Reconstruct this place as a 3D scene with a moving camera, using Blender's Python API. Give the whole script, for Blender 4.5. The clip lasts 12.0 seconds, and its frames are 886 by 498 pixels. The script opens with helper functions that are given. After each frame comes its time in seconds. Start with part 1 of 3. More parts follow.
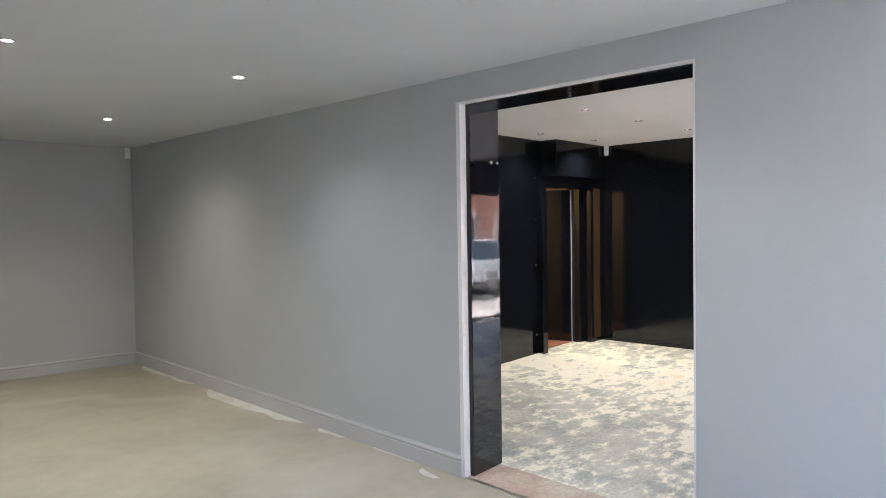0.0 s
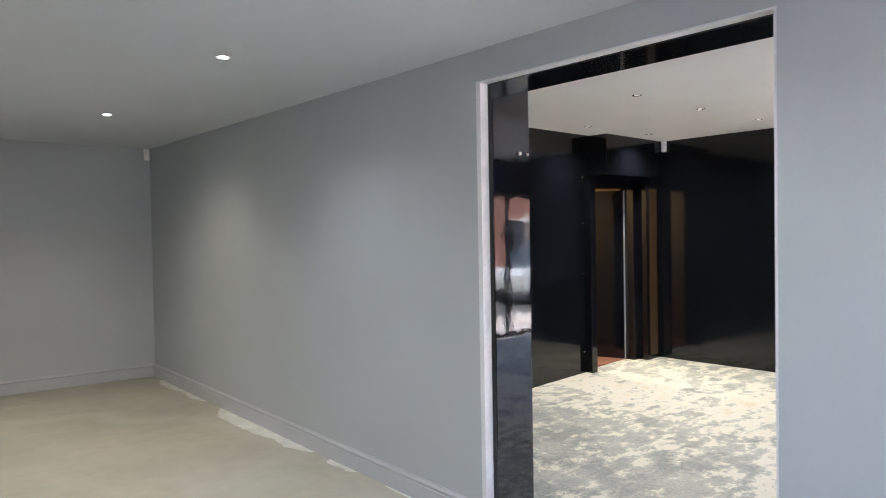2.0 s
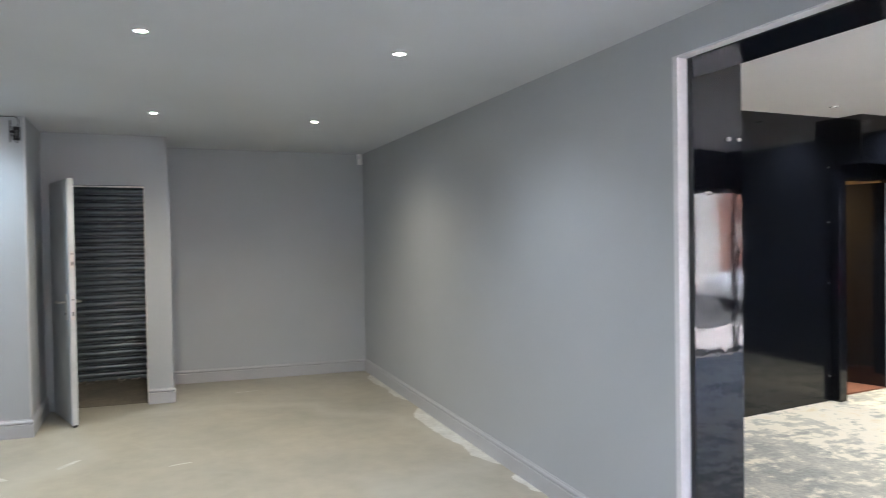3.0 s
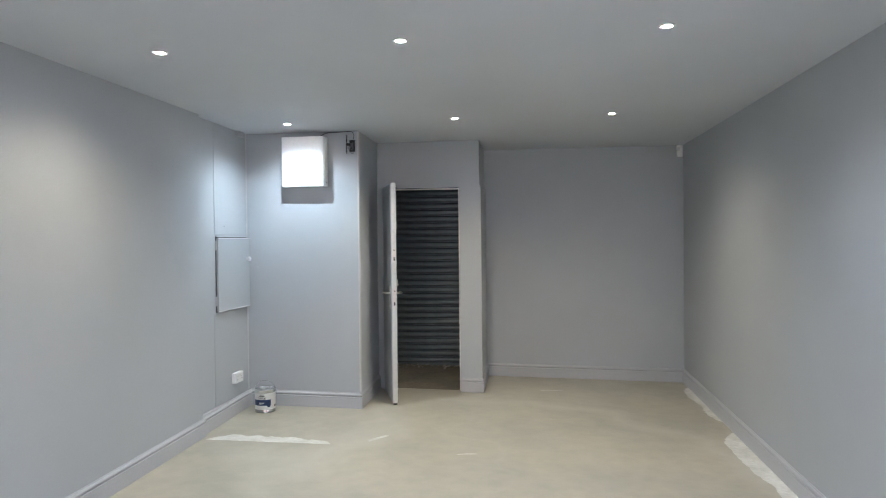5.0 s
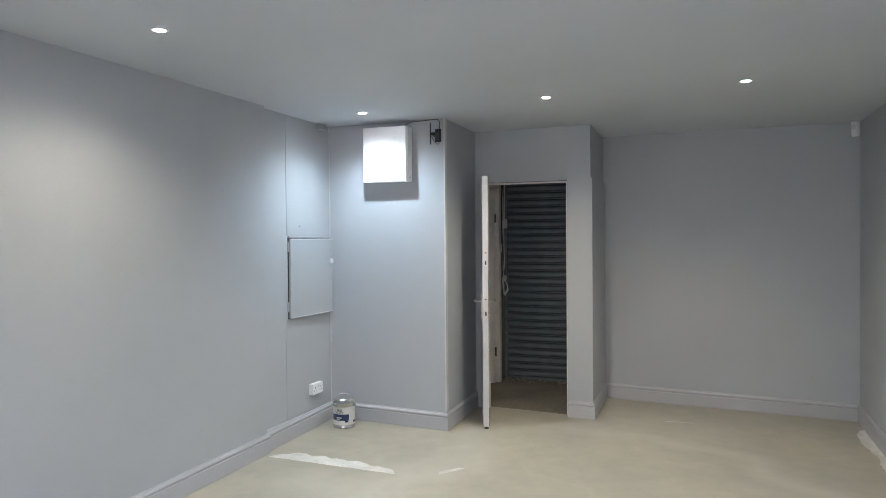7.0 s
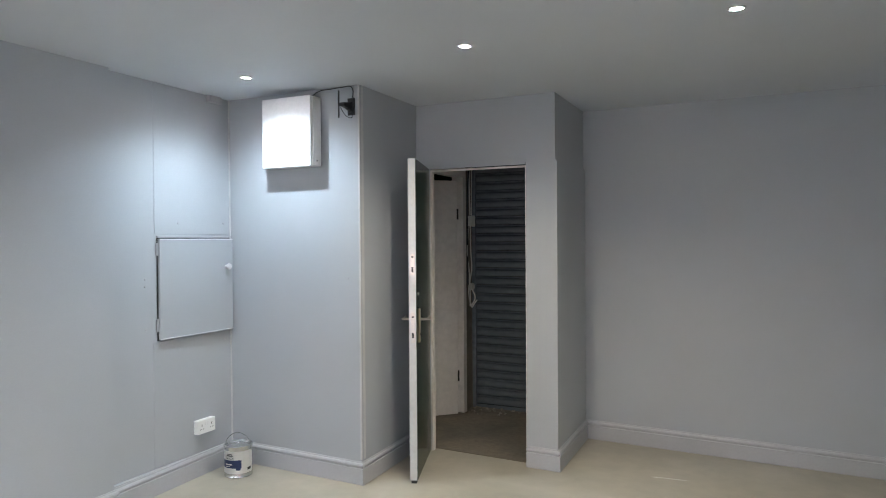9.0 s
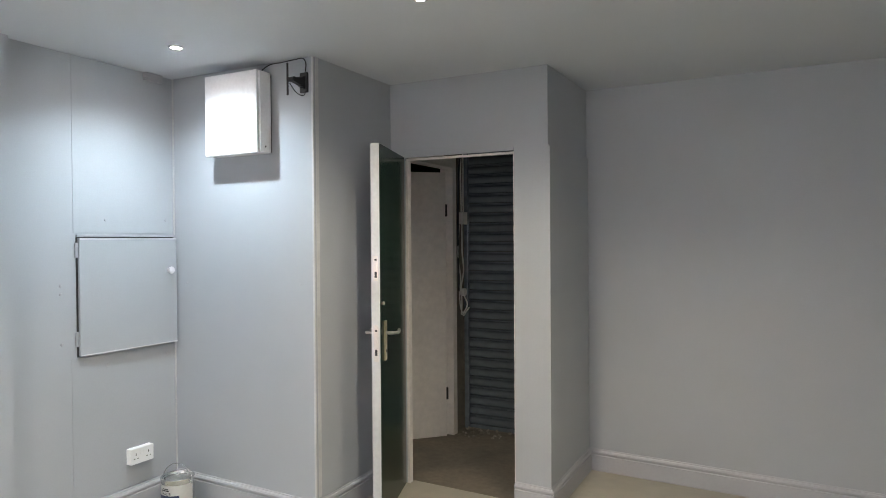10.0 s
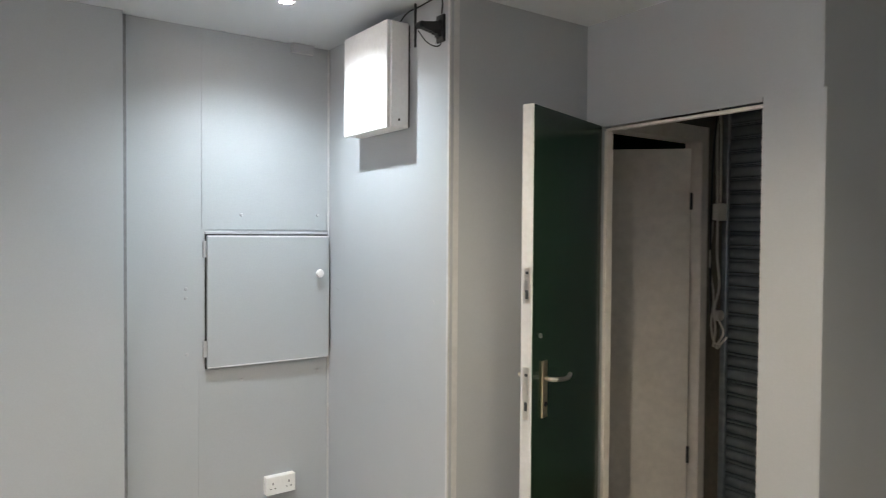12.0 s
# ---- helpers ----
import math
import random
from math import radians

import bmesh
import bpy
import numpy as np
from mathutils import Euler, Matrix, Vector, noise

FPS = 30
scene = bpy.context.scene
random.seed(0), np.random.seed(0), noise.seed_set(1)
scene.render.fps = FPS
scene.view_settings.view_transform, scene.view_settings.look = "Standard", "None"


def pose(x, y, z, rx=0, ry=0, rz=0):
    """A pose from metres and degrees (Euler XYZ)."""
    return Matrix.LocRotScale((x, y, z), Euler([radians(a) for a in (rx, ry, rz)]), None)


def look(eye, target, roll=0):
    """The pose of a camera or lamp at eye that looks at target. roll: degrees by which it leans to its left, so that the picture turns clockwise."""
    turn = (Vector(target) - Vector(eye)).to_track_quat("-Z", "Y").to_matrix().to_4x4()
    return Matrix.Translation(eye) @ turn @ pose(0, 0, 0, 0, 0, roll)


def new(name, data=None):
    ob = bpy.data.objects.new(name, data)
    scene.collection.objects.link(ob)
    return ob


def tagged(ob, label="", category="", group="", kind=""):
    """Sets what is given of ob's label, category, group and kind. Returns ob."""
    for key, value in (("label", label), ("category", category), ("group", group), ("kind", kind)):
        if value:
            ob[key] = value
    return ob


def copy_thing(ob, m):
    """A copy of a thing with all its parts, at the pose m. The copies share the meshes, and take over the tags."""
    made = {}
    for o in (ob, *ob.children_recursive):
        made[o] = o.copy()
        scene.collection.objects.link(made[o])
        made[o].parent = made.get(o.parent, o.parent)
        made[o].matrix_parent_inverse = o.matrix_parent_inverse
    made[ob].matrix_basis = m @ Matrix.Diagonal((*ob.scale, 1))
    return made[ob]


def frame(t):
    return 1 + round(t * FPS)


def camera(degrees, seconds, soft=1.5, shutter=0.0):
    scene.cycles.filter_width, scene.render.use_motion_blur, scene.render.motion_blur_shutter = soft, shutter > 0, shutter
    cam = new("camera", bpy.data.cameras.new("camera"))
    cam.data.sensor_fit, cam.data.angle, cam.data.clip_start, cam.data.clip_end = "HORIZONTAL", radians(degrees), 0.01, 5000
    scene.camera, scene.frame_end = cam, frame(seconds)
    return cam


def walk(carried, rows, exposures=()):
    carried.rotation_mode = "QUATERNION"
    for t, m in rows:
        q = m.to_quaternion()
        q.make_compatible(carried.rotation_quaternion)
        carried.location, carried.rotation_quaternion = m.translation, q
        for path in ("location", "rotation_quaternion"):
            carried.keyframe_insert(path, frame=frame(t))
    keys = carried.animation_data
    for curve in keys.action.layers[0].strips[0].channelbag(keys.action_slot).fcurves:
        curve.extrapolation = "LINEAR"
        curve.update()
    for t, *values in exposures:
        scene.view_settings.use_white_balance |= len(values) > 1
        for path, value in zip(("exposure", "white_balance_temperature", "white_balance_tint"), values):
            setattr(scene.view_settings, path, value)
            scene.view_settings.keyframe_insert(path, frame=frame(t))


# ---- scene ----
cam = camera(66.7, 12.0, soft=0.9, shutter=0.3)
PATH = [
    (0, (0.918, 0.565, 1.481), (2.375, 1.933, 1.415), -0.9),
    (0.5, (1.031, 0.643, 1.468), (2.498, 2.002, 1.408), -1.0),
    (1, (1.157, 0.72, 1.455), (2.622, 2.08, 1.402), -1.0),
    (1.5, (1.366, 0.803, 1.459), (2.796, 2.2, 1.41), -1.1),
    (2, (1.572, 0.894, 1.463), (2.91, 2.38, 1.418), -1.0),
    (2.5, (1.82, 0.971, 1.471), (2.953, 2.618, 1.429), -1.1),
    (3, (1.957, 1.03, 1.461), (2.737, 2.871, 1.43), -0.9),
    (3.5, (2.013, 1.043, 1.455), (2.523, 2.977, 1.424), -0.8),
    (5.5, (2.649, 1.357, 1.47), (2.223, 3.311, 1.446), -0.5),
    (6, (2.732, 1.57, 1.475), (2.189, 3.495, 1.448), -0.5),
    (6.5, (2.833, 1.802, 1.488), (2.191, 3.696, 1.46), -0.5),
    (8.3, (3.139, 2.935, 1.494), (2.303, 4.752, 1.464), -0.5),
    (8.5, (3.178, 3.082, 1.488), (2.334, 4.895, 1.458), -0.6),
    (9, (3.266, 3.499, 1.487), (2.407, 5.305, 1.461), -0.4),
    (9.5, (3.294, 3.861, 1.481), (2.415, 5.657, 1.453), -0.4),
    (10, (3.259, 4.224, 1.484), (2.326, 5.993, 1.458), -0.4),
    (10.5, (3.234, 4.576, 1.48), (2.196, 6.285, 1.452), -0.2),
    (11, (3.23, 4.931, 1.502), (1.991, 6.501, 1.469), -0.0),
    (11.5, (3.184, 5.246, 1.501), (1.745, 6.634, 1.466), 0.3),
    (12, (3.117, 5.505, 1.527), (1.485, 6.66, 1.479), 0.4),
]
walk(cam, [(t, look(eye, target, roll)) for t, eye, target, roll in PATH],
     exposures=[(0, 4.35, 6600, 11), (2.5, 4.4, 6300, 10), (3.5, 4.55, 6150, 11), (6.0, 4.5, 6200, 11), (8.5, 4.5, 6150, 12),
                (9.5, 4.6, 6300, 12), (11, 4.7, 6750, 12), (12, 4.6, 6850, 12)])

# ---- light ----
world = bpy.data.worlds.new("overcast_sky")
scene.world = world
world.use_nodes = True
wt = world.node_tree
sky = wt.nodes.new("ShaderNodeTexSky")
sky.sky_type, sky.sun_disc = "NISHITA", False
sky.sun_elevation, sky.sun_rotation = radians(60), radians(300)
sky.air_density, sky.dust_density = 1.0, 3.5
wt.links.new(sky.outputs["Color"], wt.nodes["Background"].inputs["Color"])
wt.nodes["Background"].inputs["Strength"].default_value = 0.15
sun = new("sun", bpy.data.lights.new("sun", "SUN"))
sun.data.energy, sun.data.angle, sun.data.color = 3.5, radians(8), (1.0, 0.96, 0.9)
sun.matrix_world = look((-14, 8, 30), (0, 0, 0))

H_CEIL = 2.44     # main room ceiling
H_IN = 2.47       # black room ceiling
X_E = 4.135       # east wall face
Y_F = -0.45       # shop front



def window_light(name, x, z, w, h, watts):
    la = new(name, bpy.data.lights.new(name, "AREA"))
    la.data.shape, la.data.size, la.data.size_y = "RECTANGLE", w, h
    la.data.energy, la.data.color = watts, (0.86, 0.93, 1.0)
    la.matrix_world = look((x, Y_F + 0.02, z), (x, Y_F + 1, z))


window_light("daylight_main_room", 2.65, 1.27, 2.1, 1.8, 1.0)


# ---- materials ----
def material(name, color, rough=0.5, metal=0.0, spot=None, spot_scale=3.0, spot_lo=0.4, spot_hi=0.7,
             grain=0.03, grain_scale=60.0, bump=0.0, bump_scale=80.0, coat=0.0, stretch=(1, 1, 1), rough_var=0.0):
    m = bpy.data.materials.new(name)
    m.use_nodes = True
    nt = m.node_tree
    b = nt.nodes["Principled BSDF"]
    b.inputs["Roughness"].default_value, b.inputs["Metallic"].default_value = rough, metal
    b.inputs["Coat Weight"].default_value = coat
    co = nt.nodes.new("ShaderNodeTexCoord")
    mp = nt.nodes.new("ShaderNodeMapping")
    mp.inputs["Scale"].default_value = stretch
    nt.links.new(co.outputs["Object"], mp.inputs["Vector"])

    def tex(scale, detail):
        n = nt.nodes.new("ShaderNodeTexNoise")
        n.inputs["Scale"].default_value, n.inputs["Detail"].default_value = scale, detail
        nt.links.new(mp.outputs["Vector"], n.inputs["Vector"])
        return n

    def mix(fac, a, c, blend="MIX"):
        n = nt.nodes.new("ShaderNodeMix")
        n.data_type, n.blend_type = "RGBA", blend
        for sock, v in ((n.inputs[0], fac), (n.inputs[6], a), (n.inputs[7], c)):
            if isinstance(v, bpy.types.NodeSocket):
                nt.links.new(v, sock)
            elif isinstance(v, (int, float)):
                sock.default_value = v
            else:
                sock.default_value = (*v, 1)
        return n.outputs[2]

    def ramp(sock, lo, hi):
        n = nt.nodes.new("ShaderNodeMapRange")
        n.inputs[1].default_value, n.inputs[2].default_value = lo, hi
        nt.links.new(sock, n.inputs[0])
        return n.outputs[0]

    col = color
    if spot:
        col = mix(ramp(tex(spot_scale, 6).outputs[0], spot_lo, spot_hi), color, spot)
    g = tex(grain_scale, 4)
    dark = [max(0, 1 - 2.2 * grain)] * 3
    col = mix(ramp(g.outputs[0], 0.3, 0.7), mix(1.0, col, dark, "MULTIPLY"), col)
    nt.links.new(col, b.inputs["Base Color"])
    if rough_var:
        r = nt.nodes.new("ShaderNodeMapRange")
        r.inputs[3].default_value, r.inputs[4].default_value = max(0.02, rough - rough_var), rough + rough_var
        nt.links.new(tex(2.5, 4).outputs[0], r.inputs[0])
        nt.links.new(r.outputs[0], b.inputs["Roughness"])
    if bump:
        bp = nt.nodes.new("ShaderNodeBump")
        bp.inputs["Strength"].default_value, bp.inputs["Distance"].default_value = bump, 0.01
        nt.links.new(tex(bump_scale, 3).outputs[0], bp.inputs["Height"])
        nt.links.new(bp.outputs[0], b.inputs["Normal"])
    return m


def glow(name, color, strength):
    m = bpy.data.materials.new(name)
    m.use_nodes = True
    b = m.node_tree.nodes["Principled BSDF"]
    b.inputs["Emission Color"].default_value = (*color, 1)
    b.inputs["Emission Strength"].default_value = strength
    return m


def clear_glass(name):
    m = bpy.data.materials.new(name)
    m.use_nodes = True
    b = m.node_tree.nodes["Principled BSDF"]
    b.inputs["Transmission Weight"].default_value, b.inputs["Roughness"].default_value = 1.0, 0.0
    b.inputs["IOR"].default_value = 1.1
    return m


M_WALL = material("grey_emulsion", (0.400, 0.419, 0.444), 0.5, spot=(0.383, 0.401, 0.425), spot_scale=1.3, grain=0.015, grain_scale=140, bump=0.05, bump_scale=160, rough_var=0.05)
M_SKIRT = material("grey_satin_paint", (0.43, 0.43, 0.455), 0.38, spot=(0.40, 0.41, 0.43), spot_scale=2.0, grain=0.02, bump=0.04, bump_scale=50)
M_CEIL = material("ceiling_paint", (0.56, 0.585, 0.625), 0.65, spot=(0.53, 0.555, 0.595), spot_scale=0.9, grain=0.012, grain_scale=120, bump=0.04, bump_scale=140)
M_CEIL_IN = material("white_ceiling_paint", (0.8, 0.79, 0.77), 0.7, spot=(0.76, 0.75, 0.73), spot_scale=1.0, grain=0.012, grain_scale=90)
M_FLOOR = material("pale_floor_paint", (0.44, 0.40, 0.32), 0.36, spot=(0.36, 0.335, 0.275), spot_scale=1.1, spot_lo=0.35, spot_hi=0.65, grain=0.05, grain_scale=9, bump=0.06, bump_scale=25, rough_var=0.12)
M_PALE_PATCH = material("bare_filler_and_glint", (0.72, 0.71, 0.67), 0.7, spot=(0.60, 0.585, 0.54), spot_scale=8, grain=0.06, grain_scale=40, bump=0.1)
M_CONC = material("dirty_concrete", (0.21, 0.18, 0.14), 0.75, spot=(0.13, 0.115, 0.095), spot_scale=2.5, grain=0.1, grain_scale=30, bump=0.25, bump_scale=30)
M_RUBBLE = material("rubble_crumbs", (0.40, 0.37, 0.32), 0.85, spot=(0.16, 0.13, 0.10), spot_scale=9, grain=0.12, grain_scale=60, bump=0.3)
M_BLACK = material("black_gloss_paint", (0.005, 0.006, 0.009), 0.09, grain=0.1, grain_scale=20, bump=0.05, bump_scale=7, rough_var=0.05)
M_BLACK_J = material("rippled_black_gloss", (0.007, 0.007, 0.009), 0.03, coat=0.25, grain=0.1, grain_scale=20, bump=0.06, bump_scale=14, stretch=(1.0, 1, 0.8))
M_BLACK_J.node_tree.nodes["Principled BSDF"].inputs["Specular IOR Level"].default_value = 0.6
M_WHITE = material("white_gloss_paint", (0.79, 0.79, 0.80), 0.35, spot=(0.755, 0.755, 0.76), spot_scale=4, grain=0.03, bump=0.03, bump_scale=40)
M_CREAM = material("aged_white_paint", (0.78, 0.74, 0.70), 0.42, spot=(0.73, 0.69, 0.64), spot_scale=3, grain=0.05, grain_scale=25, bump=0.05)
M_TRIM = material("white_primer", (0.71, 0.70, 0.72), 0.45, spot=(0.66, 0.65, 0.67), spot_scale=5, grain=0.04)
M_GREEN = material("dark_green_gloss", (0.012, 0.035, 0.020), 0.22, spot=(0.009, 0.027, 0.016), spot_scale=3, grain=0.1, grain_scale=15, bump=0.05, bump_scale=30)
M_SHUT = material("grey_galvanised_slat", (0.30, 0.345, 0.38), 0.24, metal=0.5, spot=(0.24, 0.275, 0.305), spot_scale=3, grain=0.12, grain_scale=25, bump=0.05, stretch=(0.3, 1, 1), rough_var=0.05)
M_STEEL = material("brushed_nickel", (0.62, 0.59, 0.54), 0.28, metal=1.0, grain=0.05, grain_scale=90)
M_EDGE = material("pale_grey_edge_paint", (0.56, 0.56, 0.56), 0.45, spot=(0.49, 0.49, 0.49), spot_scale=6, grain=0.04)
M_BRASS = material("dull_brass_lacquer", (0.66, 0.55, 0.36), 0.3, metal=1.0, grain=0.05, grain_scale=90)
M_CHROME = material("chrome", (0.75, 0.75, 0.75), 0.12, metal=1.0, grain=0.02)
M_TIN = material("tinplate", (0.68, 0.69, 0.69), 0.25, metal=1.0, spot=(0.6, 0.6, 0.6), spot_scale=14, grain=0.04)
M_TINW = material("white_tin_print", (0.62, 0.62, 0.60), 0.3, metal=0.35, spot=(0.7, 0.7, 0.69), grain=0.02)
M_NAVY = material("navy_label", (0.012, 0.03, 0.10), 0.35, grain=0.05)
M_PLAST = material("white_plastic", (0.80, 0.80, 0.79), 0.3, grain=0.01)
M_DARKP = material("black_plastic", (0.012, 0.012, 0.013), 0.4, grain=0.08)
M_SLOT = material("dark_slot", (0.03, 0.03, 0.03), 0.6, grain=0.05)
M_STEP_SHADE = material("step_shade_grey", (0.22, 0.228, 0.24), 0.8, grain=0.1)
M_CABLE = material("white_cable", (0.62, 0.60, 0.55), 0.5, grain=0.04)
M_BROWN = material("brown_veneer", (0.065, 0.036, 0.016), 0.3, spot=(0.04, 0.022, 0.01), spot_scale=3, grain=0.12, grain_scale=22, stretch=(6, 6, 0.6))
M_TAN = material("ochre_wall", (0.42, 0.28, 0.13), 0.6, spot=(0.36, 0.23, 0.10), grain=0.05)
M_TERRA = material("terracotta_lino", (0.30, 0.12, 0.07), 0.6, spot=(0.24, 0.10, 0.06), grain=0.08, grain_scale=20)
M_PINK = material("reddish_screed", (0.50, 0.36, 0.30), 0.8, spot=(0.62, 0.56, 0.45), spot_scale=4, grain=0.12, grain_scale=35, bump=0.3, bump_scale=45)
M_ASPH = material("asphalt", (0.055, 0.055, 0.055), 0.85, spot=(0.045, 0.045, 0.046), grain=0.15, grain_scale=90)
M_PAVE = material("pavement_slabs", (0.46, 0.42, 0.41), 0.8, spot=(0.27, 0.25, 0.24), grain=0.08, grain_scale=30)
M_BRICK = material("red_brick", (0.27, 0.12, 0.085), 0.8, spot=(0.2, 0.1, 0.075), spot_scale=6, grain=0.15, grain_scale=15)
M_RENDER = material("pale_render", (0.6, 0.57, 0.54), 0.8, grain=0.05)
M_SLATE = material("roof_slate", (0.08, 0.08, 0.09), 0.6, grain=0.15, grain_scale=8)
M_SILVER = material("silver_car_paint", (0.6, 0.62, 0.64), 0.2, metal=0.4, coat=1.0, grain=0.02)
M_RED = material("red_car_paint", (0.42, 0.03, 0.03), 0.2, coat=1.0, grain=0.02)
M_CARGL = material("dark_car_glass", (0.02, 0.025, 0.03), 0.05, grain=0.02)
M_TYRE = material("tyre_rubber", (0.02, 0.02, 0.02), 0.8, grain=0.1)
M_ALU = material("black_aluminium_frame", (0.03, 0.03, 0.032), 0.4, metal=0.3, grain=0.05)
M_GLASS = clear_glass("shop_glass")
M_LED = glow("lamp_lens", (1.0, 0.96, 0.92), 13)
M_LED_IN = glow("dim_lamp_lens", (1.0, 0.95, 0.86), 0.06)


def mottled(name):
    """Stripped floor: cream adhesive left in ragged islands and tile-shaped ghosts on grey screed."""
    m = material(name, (0.41, 0.415, 0.385), 0.5, spot=(0.60, 0.585, 0.52), spot_scale=2.6, spot_lo=0.42, spot_hi=0.6, grain=0.14, grain_scale=45, bump=0.15, bump_scale=40, rough_var=0.12)
    nt = m.node_tree
    b = nt.nodes["Principled BSDF"]
    base = b.inputs["Base Color"].links[0].from_socket
    co = nt.nodes.new("ShaderNodeTexCoord")
    mp = nt.nodes.new("ShaderNodeMapping")
    mp.inputs["Rotation"].default_value = (0, 0, radians(8))
    mp.inputs["Scale"].default_value = (0.7, 1.0, 1.0)
    nt.links.new(co.outputs["Object"], mp.inputs["Vector"])

    def noise(scale, detail, rough):
        n = nt.nodes.new("ShaderNodeTexNoise")
        n.inputs["Scale"].default_value, n.inputs["Detail"].default_value, n.inputs["Roughness"].default_value = scale, detail, rough
        nt.links.new(mp.outputs["Vector"], n.inputs["Vector"])
        return n.outputs[0]

    def madd(x, k, y):
        n = nt.nodes.new("ShaderNodeMath")
        n.operation = "MULTIPLY_ADD"
        n.inputs[1].default_value = k
        nt.links.new(x, n.inputs[0])
        if isinstance(y, (int, float)):
            n.inputs[2].default_value = y
        else:
            nt.links.new(y, n.inputs[2])
        return n.outputs[0]

    tiles = nt.nodes.new("ShaderNodeTexBrick")
    tiles.inputs["Scale"].default_value = 1.0
    tiles.inputs["Brick Width"].default_value, tiles.inputs["Row Height"].default_value = 0.62, 0.62
    tiles.inputs["Mortar Size"].default_value = 0.0
    tiles.inputs["Color1"].default_value, tiles.inputs["Color2"].default_value = (0, 0, 0, 1), (1, 1, 1, 1)
    nt.links.new(mp.outputs["Vector"], tiles.inputs["Vector"])
    tile = nt.nodes.new("ShaderNodeRGBToBW")
    nt.links.new(tiles.outputs["Color"], tile.inputs[0])
    height = madd(noise(0.8, 3, 0.5), 0.42, madd(tile.outputs[0], 0.07, noise(7.5, 12, 0.72)))
    for lo, hi, cream in ((0.675, 0.73, (0.56, 0.545, 0.47)), (0.75, 0.775, (0.84, 0.79, 0.67)), (0.87, 0.93, (0.78, 0.68, 0.50))):
        q = nt.nodes.new("ShaderNodeMapRange")
        q.inputs[1].default_value, q.inputs[2].default_value = lo, hi
        nt.links.new(height, q.inputs[0])
        mx = nt.nodes.new("ShaderNodeMix")
        mx.data_type = "RGBA"
        nt.links.new(q.outputs[0], mx.inputs[0])
        nt.links.new(base, mx.inputs[6])
        mx.inputs[7].default_value = (*cream, 1)
        base = mx.outputs[2]
    nt.links.new(base, b.inputs["Base Color"])
    return m


M_MOTTLE = mottled("stripped_screed")


def streaked(m):
    """Pale trowel streaks drawn across the painted screed."""
    nt = m.node_tree
    b = nt.nodes["Principled BSDF"]
    base = b.inputs["Base Color"].links[0].from_socket
    co = nt.nodes.new("ShaderNodeTexCoord")
    fac = None
    for scale, thin, amount, seed in ((0.45, 0.05, 0.32, 3.1), (0.3, 0.006, 0.10, 8.7)):
        mp = nt.nodes.new("ShaderNodeMapping")
        mp.inputs["Location"].default_value = (seed, seed * 0.7, 0)
        nt.links.new(co.outputs["Object"], mp.inputs["Vector"])
        n = nt.nodes.new("ShaderNodeTexNoise")
        n.inputs["Scale"].default_value, n.inputs["Detail"].default_value, n.inputs["Roughness"].default_value = scale, 4, 0.42
        nt.links.new(mp.outputs["Vector"], n.inputs["Vector"])
        d = nt.nodes.new("ShaderNodeMath")
        d.operation = "SUBTRACT"
        d.inputs[1].default_value = 0.5
        nt.links.new(n.outputs[0], d.inputs[0])
        a = nt.nodes.new("ShaderNodeMath")
        a.operation = "ABSOLUTE"
        nt.links.new(d.outputs[0], a.inputs[0])
        r = nt.nodes.new("ShaderNodeMapRange")
        r.inputs[1].default_value, r.inputs[2].default_value, r.inputs[3].default_value, r.inputs[4].default_value = 0.0, thin, amount, 0.0
        nt.links.new(a.outputs[0], r.inputs[0])
        mx = nt.nodes.new("ShaderNodeMix")
        mx.data_type = "RGBA"
        nt.links.new(r.outputs[0], mx.inputs[0])
        nt.links.new(base, mx.inputs[6])
        mx.inputs[7].default_value = (0.55, 0.53, 0.47, 1)
        base = mx.outputs[2]
    nt.links.new(base, b.inputs["Base Color"])


streaked(M_FLOOR)


# ---- mesh helpers ----
def box(bm, x0, x1, y0, y1, z0, z1, m=None):
    mat = Matrix.Translation(((x0 + x1) / 2, (y0 + y1) / 2, (z0 + z1) / 2)) @ Matrix.Diagonal((x1 - x0, y1 - y0, z1 - z0, 1))
    return bmesh.ops.create_cube(bm, size=1, matrix=(m @ mat) if m else mat)["verts"]


def rod(bm, p, q, r, seg=16, r2=None):
    p, q = Vector(p), Vector(q)
    turn = (q - p).to_track_quat("Z", "Y").to_matrix().to_4x4()
    bmesh.ops.create_cone(bm, cap_ends=True, segments=seg, radius1=r, radius2=r if r2 is None else r2, depth=(q - p).length,
                          matrix=Matrix.Translation((p + q) / 2) @ turn)


def lathe(bm, profile, seg=40, at=(0, 0, 0)):
    rings = []
    for r, z in profile:
        rings.append([bm.verts.new((at[0] + r * math.cos(2 * math.pi * i / seg), at[1] + r * math.sin(2 * math.pi * i / seg), at[2] + z)) for i in range(seg)])
    for a, b in zip(rings, rings[1:]):
        for i in range(seg):
            j = (i + 1) % seg
            bm.faces.new((a[i], a[j], b[j], b[i]))


